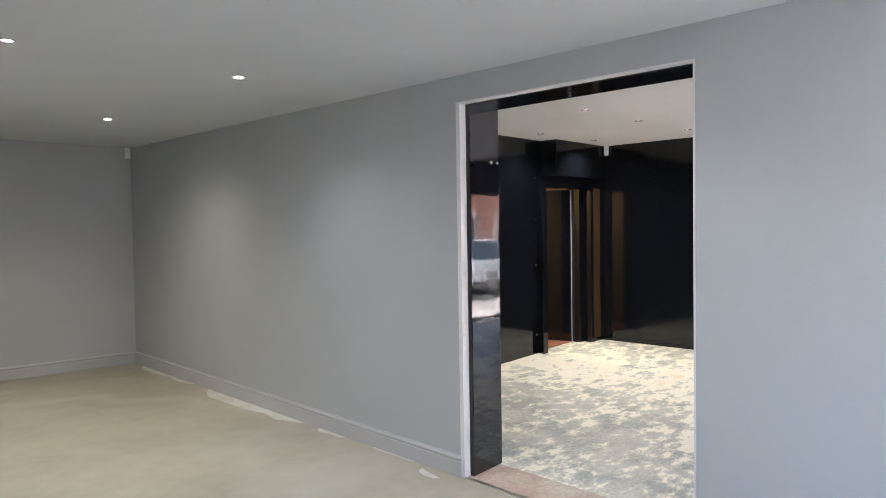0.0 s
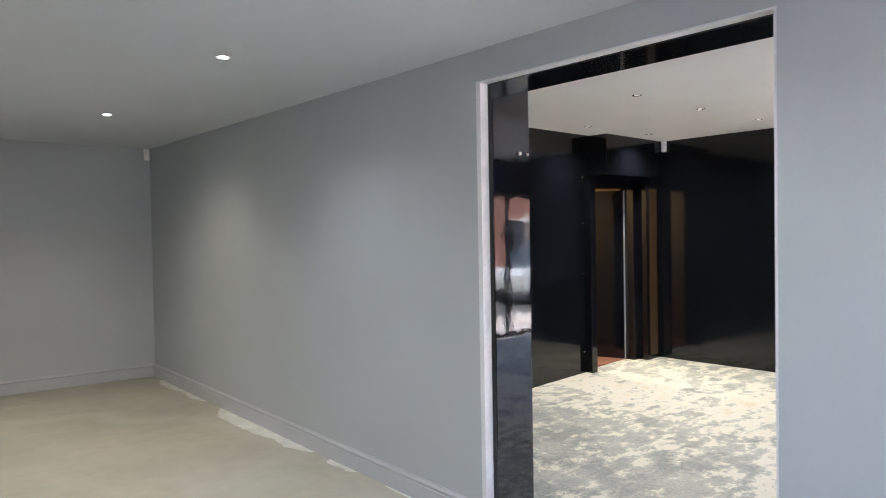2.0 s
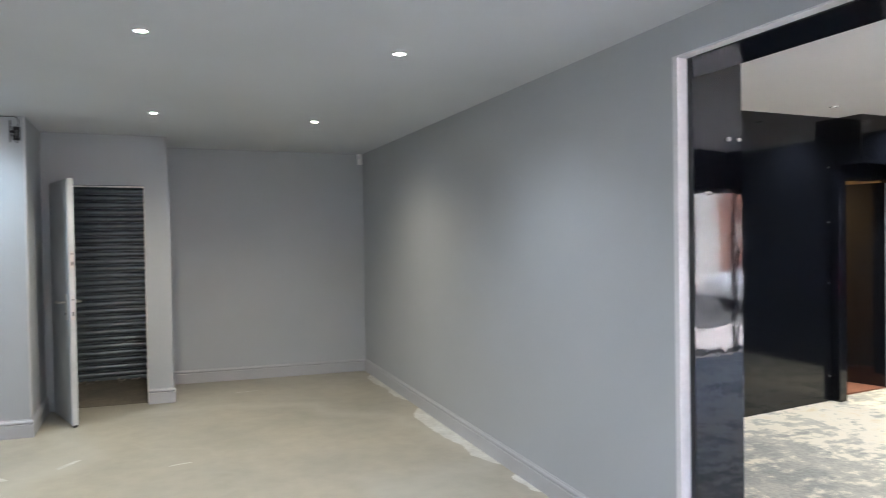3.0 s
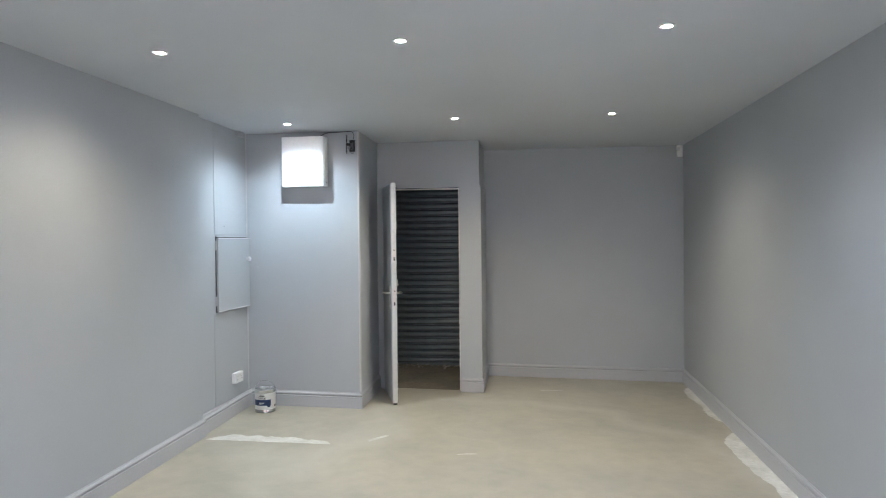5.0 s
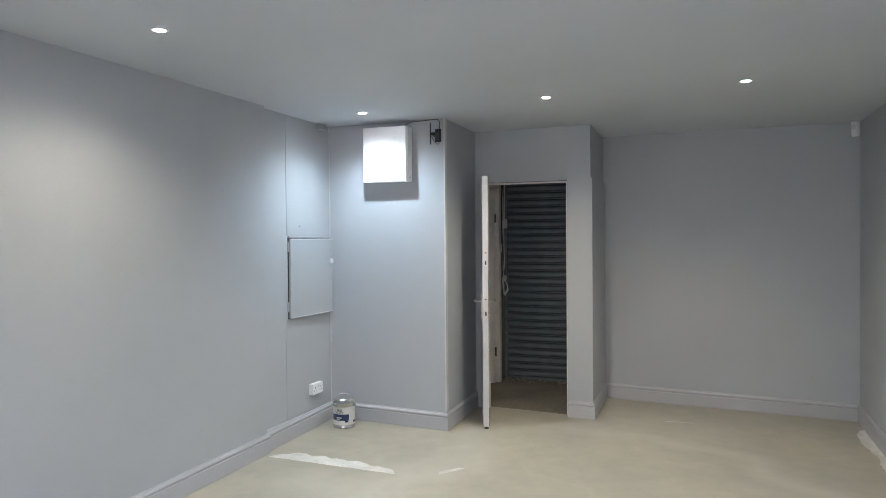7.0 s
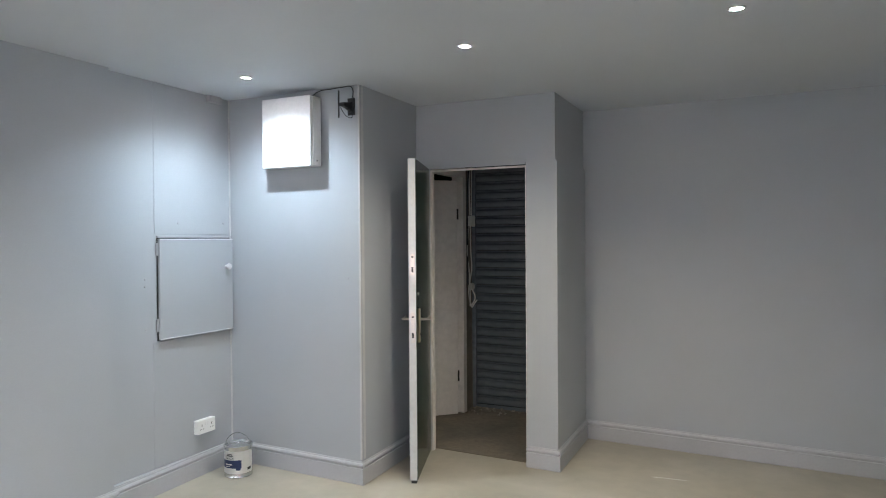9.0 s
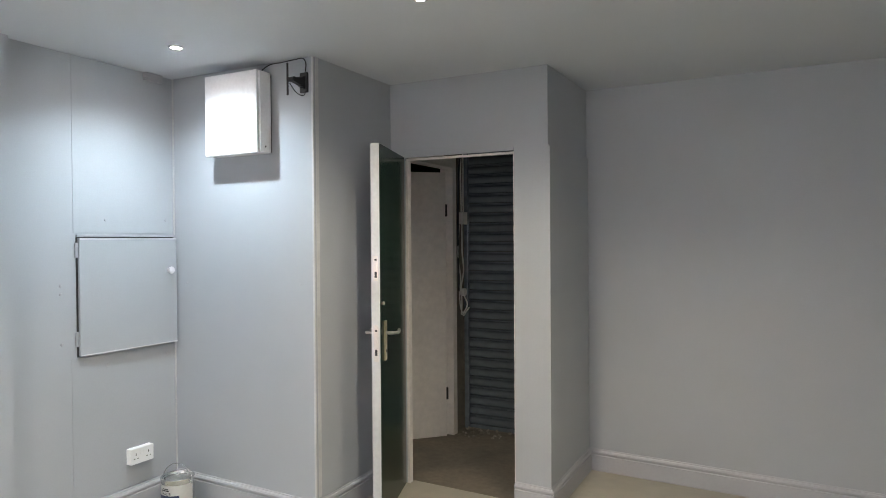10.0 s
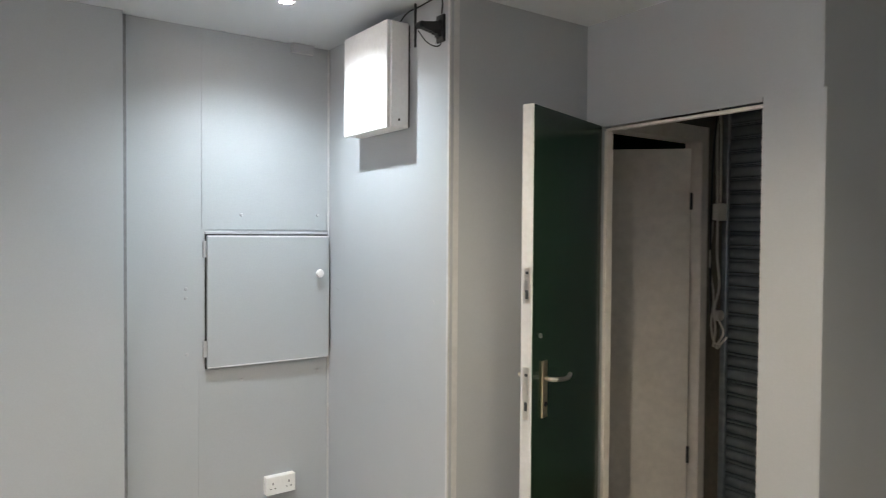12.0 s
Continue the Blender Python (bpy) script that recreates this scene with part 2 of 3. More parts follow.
def mesh_of(name, bm, mat, smooth=False, bevel=0.0):
    if bevel:
        bmesh.ops.bevel(bm, geom=bm.edges[:], offset=bevel, segments=2, affect="EDGES", profile=0.5)
    bmesh.ops.recalc_face_normals(bm, faces=bm.faces[:])
    me = bpy.data.meshes.new(name)
    bm.to_mesh(me)
    bm.free()
    me.materials.append(mat)
    if smooth:
        for f in me.polygons:
            f.use_smooth = True
        me.set_sharp_from_angle(angle=radians(40))
    return me


def part(name, bm, mat, parent, label="", smooth=False, bevel=0.0):
    ob = new(name, mesh_of(name, bm, mat, smooth, bevel))
    ob.parent = parent
    if label:
        tagged(ob, label)
    return ob


def thing(name, at, label, category, group=""):
    ob = new(name)
    ob.matrix_world = at
    return tagged(ob, label, category, group)


def floor_z(x, y):
    """The screed of the main room falls towards the shop front and the dividing wall."""
    return -0.010 + 0.02 * (y - 7.0) - 0.02 * (x - 1.0)


def black_floor_z(x, y):
    """The black room's floor rises from the opening to its far wall."""
    return floor_z(4.14, y) * max(0.0, (8.2 - x) / 4.06) if y < 7 else 0.0


def lie_on(ob, level, lift=0.0):
    """Lets the top of a flat slab follow a floor level."""
    top = max(v.co.z for v in ob.data.vertices)
    for v in ob.data.vertices:
        if v.co.z > top - 1e-4:
            v.co.z = level(v.co.x, v.co.y) + lift
        else:
            v.co.z = min(v.co.z, -0.36)
    return ob


def structure(name, boxes, mat, label, category, bevel=0.0):
    bm = bmesh.new()
    sunk = name.startswith(("wall_", "lining_", "trim_opening", "trim_black", "trim_casing", "baseboard_packing"))
    for x0, x1, y0, y1, z0, z1 in boxes:
        box(bm, x0, x1, y0, y1, -0.3 if sunk and z0 < 0.03 else z0, z1)
    return tagged(new(name, mesh_of(name, bm, mat, bevel=bevel)), label, category, kind="structure")


def ribbon(bm, profile, p, q, out, m0=0, m1=0):
    """A moulding: profile of (proud, height) swept from p to q along a wall whose face looks towards out; m0, m1: mitres, 1 outer, -1 inner."""
    p, q, out = Vector(p), Vector(q), Vector(out)
    al = (q - p).normalized()
    a = [bm.verts.new(p + out * d - al * (m0 * d) + Vector((0, 0, z))) for d, z in profile]
    b = [bm.verts.new(q + out * d + al * (m1 * d) + Vector((0, 0, z))) for d, z in profile]
    n = len(profile)
    for i in range(n):
        bm.faces.new((a[i], a[(i + 1) % n], b[(i + 1) % n], b[i]))
    bm.faces.new(a)
    bm.faces.new(b[::-1])


def wire(name, pts, r, mat, parent=None, smooth=True):
    cu = bpy.data.curves.new(name, "CURVE")
    cu.dimensions, cu.bevel_depth, cu.bevel_resolution, cu.resolution_u = "3D", r, 2, 6
    sp = cu.splines.new("BEZIER")
    sp.bezier_points.add(len(pts) - 1)
    for b, p in zip(sp.bezier_points, pts):
        b.co = p
        b.handle_left_type = b.handle_right_type = "AUTO" if smooth else "VECTOR"
    tmp = bpy.data.objects.new("tmp", cu)
    scene.collection.objects.link(tmp)
    me = bpy.data.meshes.new_from_object(tmp.evaluated_get(bpy.context.evaluated_depsgraph_get()))
    bpy.data.objects.remove(tmp)
    me.materials.clear()
    me.materials.append(mat)
    ob = new(name, me)
    for f in me.polygons:
        f.use_smooth = True
    if parent:
        ob.parent = parent
    return ob


# ---- structure: main room ----
WX = 0.05   # face of the boarded west wall
lie_on(structure("floor", [(-0.2, 4.14, Y_F, 7.80, -0.12, 0.0), (2.06, 4.14, 7.80, 8.6, -0.12, 0.0)], M_FLOOR, "pale beige painted screed floor, slightly glossy and stained", "floor"), floor_z)
lie_on(structure("floor_lobby", [(-0.2, 2.06, 7.80, 9.1, -0.12, 0.0)], M_CONC, "dirty brown bare concrete floor of the shutter lobby", "floor"), floor_z, 0.002)
structure("ceiling", [(-0.2, 4.30, Y_F, 9.1, H_CEIL, H_CEIL + 0.15)], M_CEIL, "grey-white painted plasterboard ceiling", "ceiling")
LEANX = -0.02   # the boarded wall runs out of square by this much per metre
WF = WX + LEANX * (6.04 - Y_F)
west = structure("wall_west", [(-0.2, WX, Y_F, 6.04, 0, H_CEIL), (-0.2, 0.0, 6.04, 9.1, 0, H_CEIL)], M_WALL, "grey painted boarded wall with a step", "wall")
for v in west.data.vertices:
    if abs(v.co.x - WX) < 1e-4 and v.co.y < 0:
        v.co.x = WF
structure("wall_column", [(0.0, 1.04, 7.0, 7.75, 0, H_CEIL)], M_WALL, "grey painted boxed-in column", "wall")
structure("wall_lintel", [(1.04, 1.145, 7.75, 7.785, 0, H_CEIL), (1.145, 1.853, 7.75, 7.785, 2.0, H_CEIL), (1.853, 2.05, 7.75, 8.6, 0, H_CEIL)], M_WALL, "grey painted wall over the lobby doorway with its pier", "wall")
structure("wall_north", [(2.05, 4.30, 8.5, 8.65, 0, H_CEIL)], M_WALL, "plain grey painted end wall", "wall")
structure("wall_east", [(X_E, 4.47, 3.455, 8.5, 0, H_CEIL), (X_E, 4.47, Y_F, 1.905, 0, H_CEIL), (X_E, 4.47, 1.905, 3.455, 2.272, H_CEIL)], M_WALL, "grey painted dividing wall with a wide opening", "wall")
structure("trim_casing", [(1.856, 2.066, 7.738, 7.748, 0, 2.0), (1.045, 1.853, 7.738, 7.748, 1.985, 2.0), (2.052, 2.066, 7.748, 8.49, 0, 2.0)], M_WALL, "flat grey board casing beside the lobby doorway", "trim")

SK = [(0, 0), (0.018, 0), (0.018, 0.098), (0.013, 0.102), (0.0135, 0.106), (0.0185, 0.112), (0.019, 0.120), (0.014, 0.128), (0.007, 0.131), (0.005, 0.138), (0, 0.138)]


def skirting(name, runs):
    bm = bmesh.new()
    for p, q, out, m0, m1 in runs:
        ribbon(bm, SK, (*p, floor_z(*p) + 0.001), (*q, floor_z(*q) + 0.001), (*out, 0), m0, m1)
    tagged(new(name, mesh_of(name, bm, M_SKIRT)), "grey satin painted moulded skirting board", "skirting", kind="structure")


Y_J, Y_S, Z_H = 3.455, 1.905, 2.272   # opening in the east wall
skirting("baseboard_west", [((WF, Y_F), (WX, 6.04), (1, 0), 0, 1), ((WX, 6.04), (0.028, 6.04), (0, 1), 1, -1), ((0.028, 6.04), (0.028, 7.0), (1, 0), -1, -1)])
structure("baseboard_packing", [(0.0, 0.0278, 6.04, 7.0, 0, 0.136)], M_SKIRT, "grey packing board behind the skirting", "skirting")
skirting("baseboard_column", [((0.028, 7.0), (1.04, 7.0), (0, -1), -1, 1), ((1.04, 7.0), (1.04, 7.75), (1, 0), 1, 0)])
skirting("baseboard_pier", [((1.856, 7.738), (2.066, 7.738), (0, -1), 0, 1), ((2.066, 7.738), (2.066, 8.5), (1, 0), 1, -1)])
skirting("baseboard_north", [((2.066, 8.5), (X_E, 8.5), (0, -1), -1, -1)])
skirting("baseboard_east", [((X_E, Y_J), (X_E, 8.5), (-1, 0), 1, -1), ((4.19, Y_J), (X_E, Y_J), (0, -1), 0, 1), ((X_E, Y_F), (X_E, Y_S), (-1, 0), 0, 0)])

# opening between the rooms: pale plaster return, then black lining
structure("trim_opening", [(X_E - 0.003, 4.19, 3.422, Y_J - 0.002, 0, Z_H - 0.002), (X_E - 0.003, 4.19, Y_S, 3.422, 2.262, Z_H - 0.002), (X_E + 0.002, 4.19, Y_S + 0.002, Y_S + 0.012, 0, 2.262)], M_TRIM, "pale primed plaster edge of the opening", "trim")
structure("lining_jamb", [(4.19, 4.485, 3.390, Y_J - 0.002, -0.15, 2.262)], M_BLACK_J, "black gloss painted jamb lining, rippled and reflecting the street", "lining", bevel=0.004)
structure("lining_head", [(4.19, 4.485, Y_S + 0.025, 3.387, 2.256, Z_H - 0.002), (4.19, 4.485, Y_S + 0.002, Y_S + 0.025, -0.15, Z_H - 0.002)], M_BLACK, "black gloss painted head lining of the opening", "lining", bevel=0.003)
lie_on(structure("threshold_strip", [(4.125, 4.155, 1.905, 3.425, 0.0, 0.006)], M_STEEL, "thin metal threshold strip on the floor", "trim"), floor_z, 0.006)

# ---- structure: black room ----
def sloped_floor(name, x0, x1, y0, y1, nx, ny, lift, mat, label):
    bm = bmesh.new()
    g = [[bm.verts.new((x0 + (x1 - x0) * i / nx, y0 + (y1 - y0) * k / ny, 0)) for k in range(ny + 1)] for i in range(nx + 1)]
    for row in g:
        for v in row:
            v.co.z = black_floor_z(v.co.x, v.co.y) + lift
    for i in range(nx):
        for k in range(ny):
            bm.faces.new((g[i][k], g[i + 1][k], g[i + 1][k + 1], g[i][k + 1]))
    ext = bmesh.ops.extrude_face_region(bm, geom=bm.faces[:])
    for v in ext["geom"]:
        if isinstance(v, bmesh.types.BMVert):
            v.co.z = -0.36
    tagged(new(name, mesh_of(name, bm, mat)), label, "floor", kind="structure")


sloped_floor("floor_black_room", 4.46, 10.0, Y_F, 5.25, 24, 12, 0.0, M_MOTTLE, "stripped screed floor with cream adhesive patches")
sloped_floor("floor_threshold", 4.14, 4.46, Y_F, 5.25, 4, 12, 0.001, M_PINK, "rough reddish screed at the threshold")
structure("ceiling_black_room", [(4.47, 10.0, Y_F, 5.3, H_IN, H_IN + 0.15)], M_CEIL_IN, "flat white painted ceiling", "ceiling")
structure("wall_black_west", [(4.47, 4.482, 3.455, 5.15, 0, H_IN), (4.47, 4.482, Y_F, 1.905, 0, H_IN), (4.47, 4.482, 1.905, 3.455, 2.272, H_IN)], M_BLACK, "black gloss painted wall", "wall")
DX0, DX1 = 7.50, 8.24
structure("wall_black_north", [(4.47, DX0, 5.15, 5.27, 0, H_IN), (DX0, DX1, 5.15, 5.27, 1.93, H_IN), (DX1, 8.7, 5.15, 5.27, 0, H_IN)], M_BLACK, "black gloss painted wall with a doorway", "wall")
for name, span in (("wall_black_east", (8.60, 8.7, 1.2, 5.15)), ("wall_black_alcove", (8.7, 10.0, 1.2, 1.34)), ("wall_black_far", (9.9, 10.0, Y_F, 1.2))):
    structure(name, [(*span, 0, H_IN)], M_BLACK, "black gloss painted wall", "wall")
structure("soffit_box", [(7.50, 8.60, 4.93, 5.15, 2.05, H_IN)], M_BLACK, "black painted boxing under the ceiling", "soffit", bevel=0.004)
structure("wall_black_return", [(8.33, 8.60, 4.98, 5.15, 0, 2.05)], M_BLACK, "black gloss boxing in the corner", "wall", bevel=0.004)
structure("trim_black_door", [(DX0 - 0.09, DX0, 5.07, 5.15, 0, 1.99), (DX1, DX1 + 0.08, 5.09, 5.15, 0, 1.98), (DX0, DX1, 5.10, 5.15, 1.93, 1.98)], M_BLACK, "black gloss door architrave", "trim", bevel=0.004)
structure("wall_corridor", [(7.0, 7.1, 5.27, 6.8, 0, 2.4), (8.7, 8.8, 5.27, 6.8, 0, 2.4), (7.0, 8.8, 6.8, 6.9, 0, 2.4)], M_TAN, "ochre painted corridor wall", "wall")
structure("ceiling_corridor", [(7.0, 8.8, 5.27, 6.9, 2.4, 2.5)], M_CEIL_IN, "white corridor ceiling", "ceiling")
structure("floor_corridor", [(7.0, 8.8, 5.20, 6.9, -0.12, 0.004)], M_TERRA, "terracotta coloured corridor floor", "floor")

# ---- structure: lobby ----
structure("wall_lobby", [(0.87, 0.97, 7.752, 7.93, 0, H_CEIL), (0.97, 1.04, 7.752, 7.785, 0, H_CEIL), (0.87, 0.97, 7.93, 8.75, 2.1, H_CEIL), (0.87, 0.97, 8.75, 9.1, 0, H_CEIL), (1.96, 2.10, 8.6, 9.1, 0, H_CEIL), (-0.2, 2.2, 9.1, 9.2, 0, H_CEIL)], M_CONC, "bare lobby wall", "wall")
structure("trim_lobby_frame", [(0.88, 0.985, 8.695, 8.755, 0, 2.02), (0.88, 0.985, 7.86, 7.93, 0, 2.02), (0.88, 0.985, 7.86, 8.755, 2.02, 2.10)], M_CREAM, "aged white painted inner door frame", "trim", bevel=0.003)
structure("trim_door_frame", [(1.146, 1.163, 7.745, 7.783, 0, 1.968), (1.846, 1.853, 7.752, 7.783, 0, 1.968), (1.146, 1.853, 7.755, 7.783, 1.968, 1.980)], M_CREAM, "white painted frame of the lobby door", "trim", bevel=0.002)

# ---- shop front and street ----
structure("wall_south", [(-0.2, 1.5, Y_F - 0.15, Y_F, 0, 2.6), (1.5, 3.8, Y_F - 0.15, Y_F, 0, 0.3), (1.5, 3.8, Y_F - 0.15, Y_F, 2.25, 2.6), (3.8, 4.8, Y_F - 0.15, Y_F, 0, 2.6),
                         (4.8, 9.8, Y_F - 0.15, Y_F, 2.02, 2.62), (9.8, 10.0, Y_F - 0.15, Y_F, 0, 2.62)], M_BLACK, "dark shop front wall", "wall")


def shop_window(name, x0, x1, z0, z1, bays):
    w = tagged(new(name), "black framed shop window onto the street", "window", kind="structure")
    w.location = (0, Y_F - 0.08, 0)
    step = (x1 - x0) / bays
    for i in range(bays + 1):
        bm = bmesh.new()
        x = x0 + i * step
        box(bm, max(x0, x - 0.03), min(x1, x + 0.03), -0.03, 0.03, z0, z1)
        part("mullion", bm, M_ALU, w, bevel=0.004)
    for z in (z0, z1 - 0.06):
        bm = bmesh.new()
        box(bm, x0, x1, -0.027, 0.027, z, z + 0.06)
        part("rail", bm, M_ALU, w, bevel=0.004)
    for i in range(bays):
        bm = bmesh.new()
        box(bm, x0 + i * step + 0.03, x0 + (i + 1) * step - 0.03, -0.004, 0.004, z0 + 0.06, z1 - 0.06)
        part("pane", bm, M_GLASS, w).visible_shadow = False


shop_window("window_1", 1.5, 3.8, 0.3, 2.25, 2)
shop_window("window_2", 4.8, 9.8, 0.0, 2.02, 4)
structure("pavement", [(-40, 60, -3.6, Y_F - 0.15, -0.44, -0.24)], M_PAVE, "grey-pink paved footway outside", "pavement")
structure("ground", [(-600, 600, -600, 600, -0.8, -0.40)], M_ASPH, "dark asphalt street", "road")
structure("pavement_far", [(-40, 60, -14, -11, -0.41, -0.27)], M_PAVE, "grey footway across the street", "pavement")
structure("wall_upper", [(-0.2, 10.0, Y_F - 0.15, 9.2, 2.62, 3.2)], M_BRICK, "plain upper storey over the shop", "wall")


def terrace(x0, x1, wall_mat):
    h = thing("terrace_house", pose(x0, -14, -0.40), "two-storey house across the street with shop windows", "house", "houses across the street")
    w = x1 - x0
    bm = bmesh.new()
    box(bm, 0, w, -8, 0, 0, 6)
    part("wall", bm, wall_mat, h)
    bm = bmesh.new()
    vs = box(bm, -0.1, w + 0.1, -8.3, 0.3, 6, 8.5)
    for v in vs:
        if v.co.z > 7:
            v.co.y = -4
    part("roof", bm, M_SLATE, h)
    for z, hh in ((0.6, 1.9), (3.6, 1.4)):
        for i in range(2):
            bm = bmesh.new()
            cx = w * (0.28 + 0.44 * i)
            box(bm, cx - 0.8, cx + 0.8, 0.0, 0.06, z, z + hh)
            f = part("window", bm, M_WHITE, h)
            bm = bmesh.new()
            box(bm, cx - 0.7, cx + 0.7, 0.06, 0.075, z + 0.1, z + hh - 0.1)
            part("pane", bm, M_CARGL, f)


for i in range(6):
    terrace(-6 + i * 7.0, 0.9 + i * 7.0, (M_RENDER, M_BRICK, M_RENDER)[i % 3])


def car(at, paint, label):
    c = thing("parked_car", at, label, "car", "parked cars")
    side = [(-2.1, 0.35), (-2.15, 0.75), (-1.9, 0.92), (-1.1, 0.98), (1.3, 0.98), (2.0, 0.88), (2.12, 0.6), (2.1, 0.32)]
    cab = [(-1.15, 0.96), (-0.5, 1.42), (0.9, 1.46), (1.75, 0.97)]
    for name, prof, half, mat in (("body", side, 0.86, paint), ("cabin", cab, 0.74, M_CARGL)):
        bm = bmesh.new()
        a = [bm.verts.new((x, -half, z)) for x, z in prof]
        b = [bm.verts.new((x, half, z)) for x, z in prof]
        n = len(prof)
        for i in range(n):
            bm.faces.new((a[i], a[(i + 1) % n], b[(i + 1) % n], b[i]))
        bm.faces.new(a[::-1])
        bm.faces.new(b)
        part(name, bm, mat, c, bevel=0.05)
    bm = bmesh.new()
    box(bm, -0.45, 0.85, -0.66, 0.66, 1.43, 1.48)
    part("roof", bm, paint, c, bevel=0.015)
    for x in (-1.3, 1.3):
        for y in (-0.8, 0.8):
            bm = bmesh.new()
            rod(bm, (x, y - 0.1, 0.31), (x, y + 0.1, 0.31), 0.31, 24)
            wheel = part("wheel", bm, M_TYRE, c, bevel=0.02)
            bm = bmesh.new()
            rod(bm, (x, y - 0.107, 0.31), (x, y + 0.107, 0.31), 0.19, 20)
            part("rim", bm, M_STEEL, wheel)


car(pose(16.5, -6.2, -0.40), M_SILVER, "silver hatchback parked at the kerb")
car(pose(10.2, -6.3, -0.40), M_RED, "red hatchback parked at the kerb")


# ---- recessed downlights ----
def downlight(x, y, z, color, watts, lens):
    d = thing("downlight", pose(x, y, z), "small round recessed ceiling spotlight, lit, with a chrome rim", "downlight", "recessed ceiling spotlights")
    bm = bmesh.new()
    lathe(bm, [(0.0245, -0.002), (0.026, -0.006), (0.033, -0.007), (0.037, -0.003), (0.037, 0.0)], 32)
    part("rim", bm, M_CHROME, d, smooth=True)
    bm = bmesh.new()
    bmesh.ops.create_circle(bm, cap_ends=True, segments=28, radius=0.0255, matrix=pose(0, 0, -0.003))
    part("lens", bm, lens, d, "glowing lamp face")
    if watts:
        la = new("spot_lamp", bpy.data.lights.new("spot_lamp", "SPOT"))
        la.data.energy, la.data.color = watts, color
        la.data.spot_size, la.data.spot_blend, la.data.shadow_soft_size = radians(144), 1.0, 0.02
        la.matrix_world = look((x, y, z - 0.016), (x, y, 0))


WARM, COOL, NEUT = (1.0, 0.90, 0.69), (0.76, 0.92, 1.0), (0.90, 0.96, 1.0)
for x, y, c, w in ((0.56, 6.547, COOL, 3.7), (1.945, 6.538, WARM, 4.0), (3.168, 6.55, WARM, 2.7),
                   (0.66, 4.44, WARM, 2.6), (1.905, 4.43, NEUT, 3.0), (3.15, 4.395, NEUT, 2.7),
                   (0.63, 2.29, NEUT, 2.9), (1.91, 2.29, NEUT, 2.9), (3.15, 2.29, NEUT, 2.9)):
    downlight(x, y, H_CEIL, c, w, M_LED)
for x, y in ((6.02, 3.65), (6.955, 3.63), (6.97, 4.78), (7.92, 4.69), (7.916, 3.56)):
    downlight(x, y, H_IN, (1.0, 0.97, 0.9), 3.0, M_LED_IN)
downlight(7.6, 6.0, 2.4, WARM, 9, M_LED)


# ---- west recess: boards, hatch, socket ----
def screw(parent, x, y, z, nx, ny):
    bm = bmesh.new()
    n = Vector((nx, ny, 0))
    p = Vector((x, y, z))
    rod(bm, p, p + n * 0.0035, 0.008, 12, 0.0055)
    part("screw_head", bm, M_SKIRT, parent, smooth=True)


def wall_board(y0, y1, z0, z1, screws):
    bm = bmesh.new()
    box(bm, 0.0005, 0.0035, y0, y1, z0, z1)
    b = new("wall_board", mesh_of("wall_board", bm, M_WALL, bevel=0.001))
    tagged(b, "grey painted plywood board screwed to the wall", "board", "boards round the hatch")
    for y, z in screws:
        screw(b, 0.0035, y, z, 1, 0)


wall_board(6.372, 6.997, 1.535, 2.438, [(6.553, 1.604), (6.938, 1.610)])
wall_board(6.356, 6.997, 0.140, 0.893, [(6.553, 0.831), (6.94, 0.836)])
for y, z in ((6.303, 1.268), (6.303, 1.226), (6.307, 0.973)):
    screw(bpy.data.objects["wall_west"], 0.0, y, z, 1, 0)
for x, z in ((0.106, 1.246), (0.948, 1.253)):
    screw(bpy.data.objects["wall_column"], x, 7.0, z, 0, -1)

hatch = thing("wall_hatch", pose(0.0, 6.388, 0.908), "grey painted square access hatch standing slightly ajar", "hatch")
bm = bmesh.new()
box(bm, 0.002, 0.016, -0.004, 0.606, 0.606, 0.618)
part("top_bead", bm, M_SKIRT, hatch, bevel=0.002)
# no real recess here: a near-black sheet gives the gap its shade
bm = bmesh.new()
box(bm, 0.0005, 0.004, -0.002, 0.606, -0.010, 0.606)
part("opening", bm, M_SLOT, hatch, "dark sheet painting in the shaded gap behind the hatch door")
bm = bmesh.new()
swing = pose(0.005, 0.004, 0, 0, 0, -1.3)
box(bm, 0.002, 0.018, 0.0, 0.594, -0.006, 0.600, swing)
leaf = part("door", bm, M_WALL, hatch, bevel=0.002)
for z in (-0.005, 0.592):
    bm = bmesh.new()
    box(bm, 0.018, 0.021, 0.002, 0.592, z, z + 0.006, swing)
    part("edge_strip", bm, M_TRIM, leaf, "pale edge strip")
bm = bmesh.new()
lathe(bm, [(0.0, 0.0), (0.010, 0.0), (0.009, 0.012), (0.018, 0.018), (0.021, 0.026), (0.018, 0.034), (0.008, 0.038), (0.0, 0.0385)], 24)
bmesh.ops.transform(bm, matrix=swing @ pose(0.018, 0.535, 0.415, 0, 90, 0), verts=bm.verts[:])
part("knob", bm, M_TRIM, leaf, "round pale knob", smooth=True)
for z in (0.045, 0.50):
    bm = bmesh.new()
    box(bm, 0.003, 0.012, -0.012, 0.014, z, z + 0.075)
    part("hinge", bm, M_SKIRT, hatch, bevel=0.002)

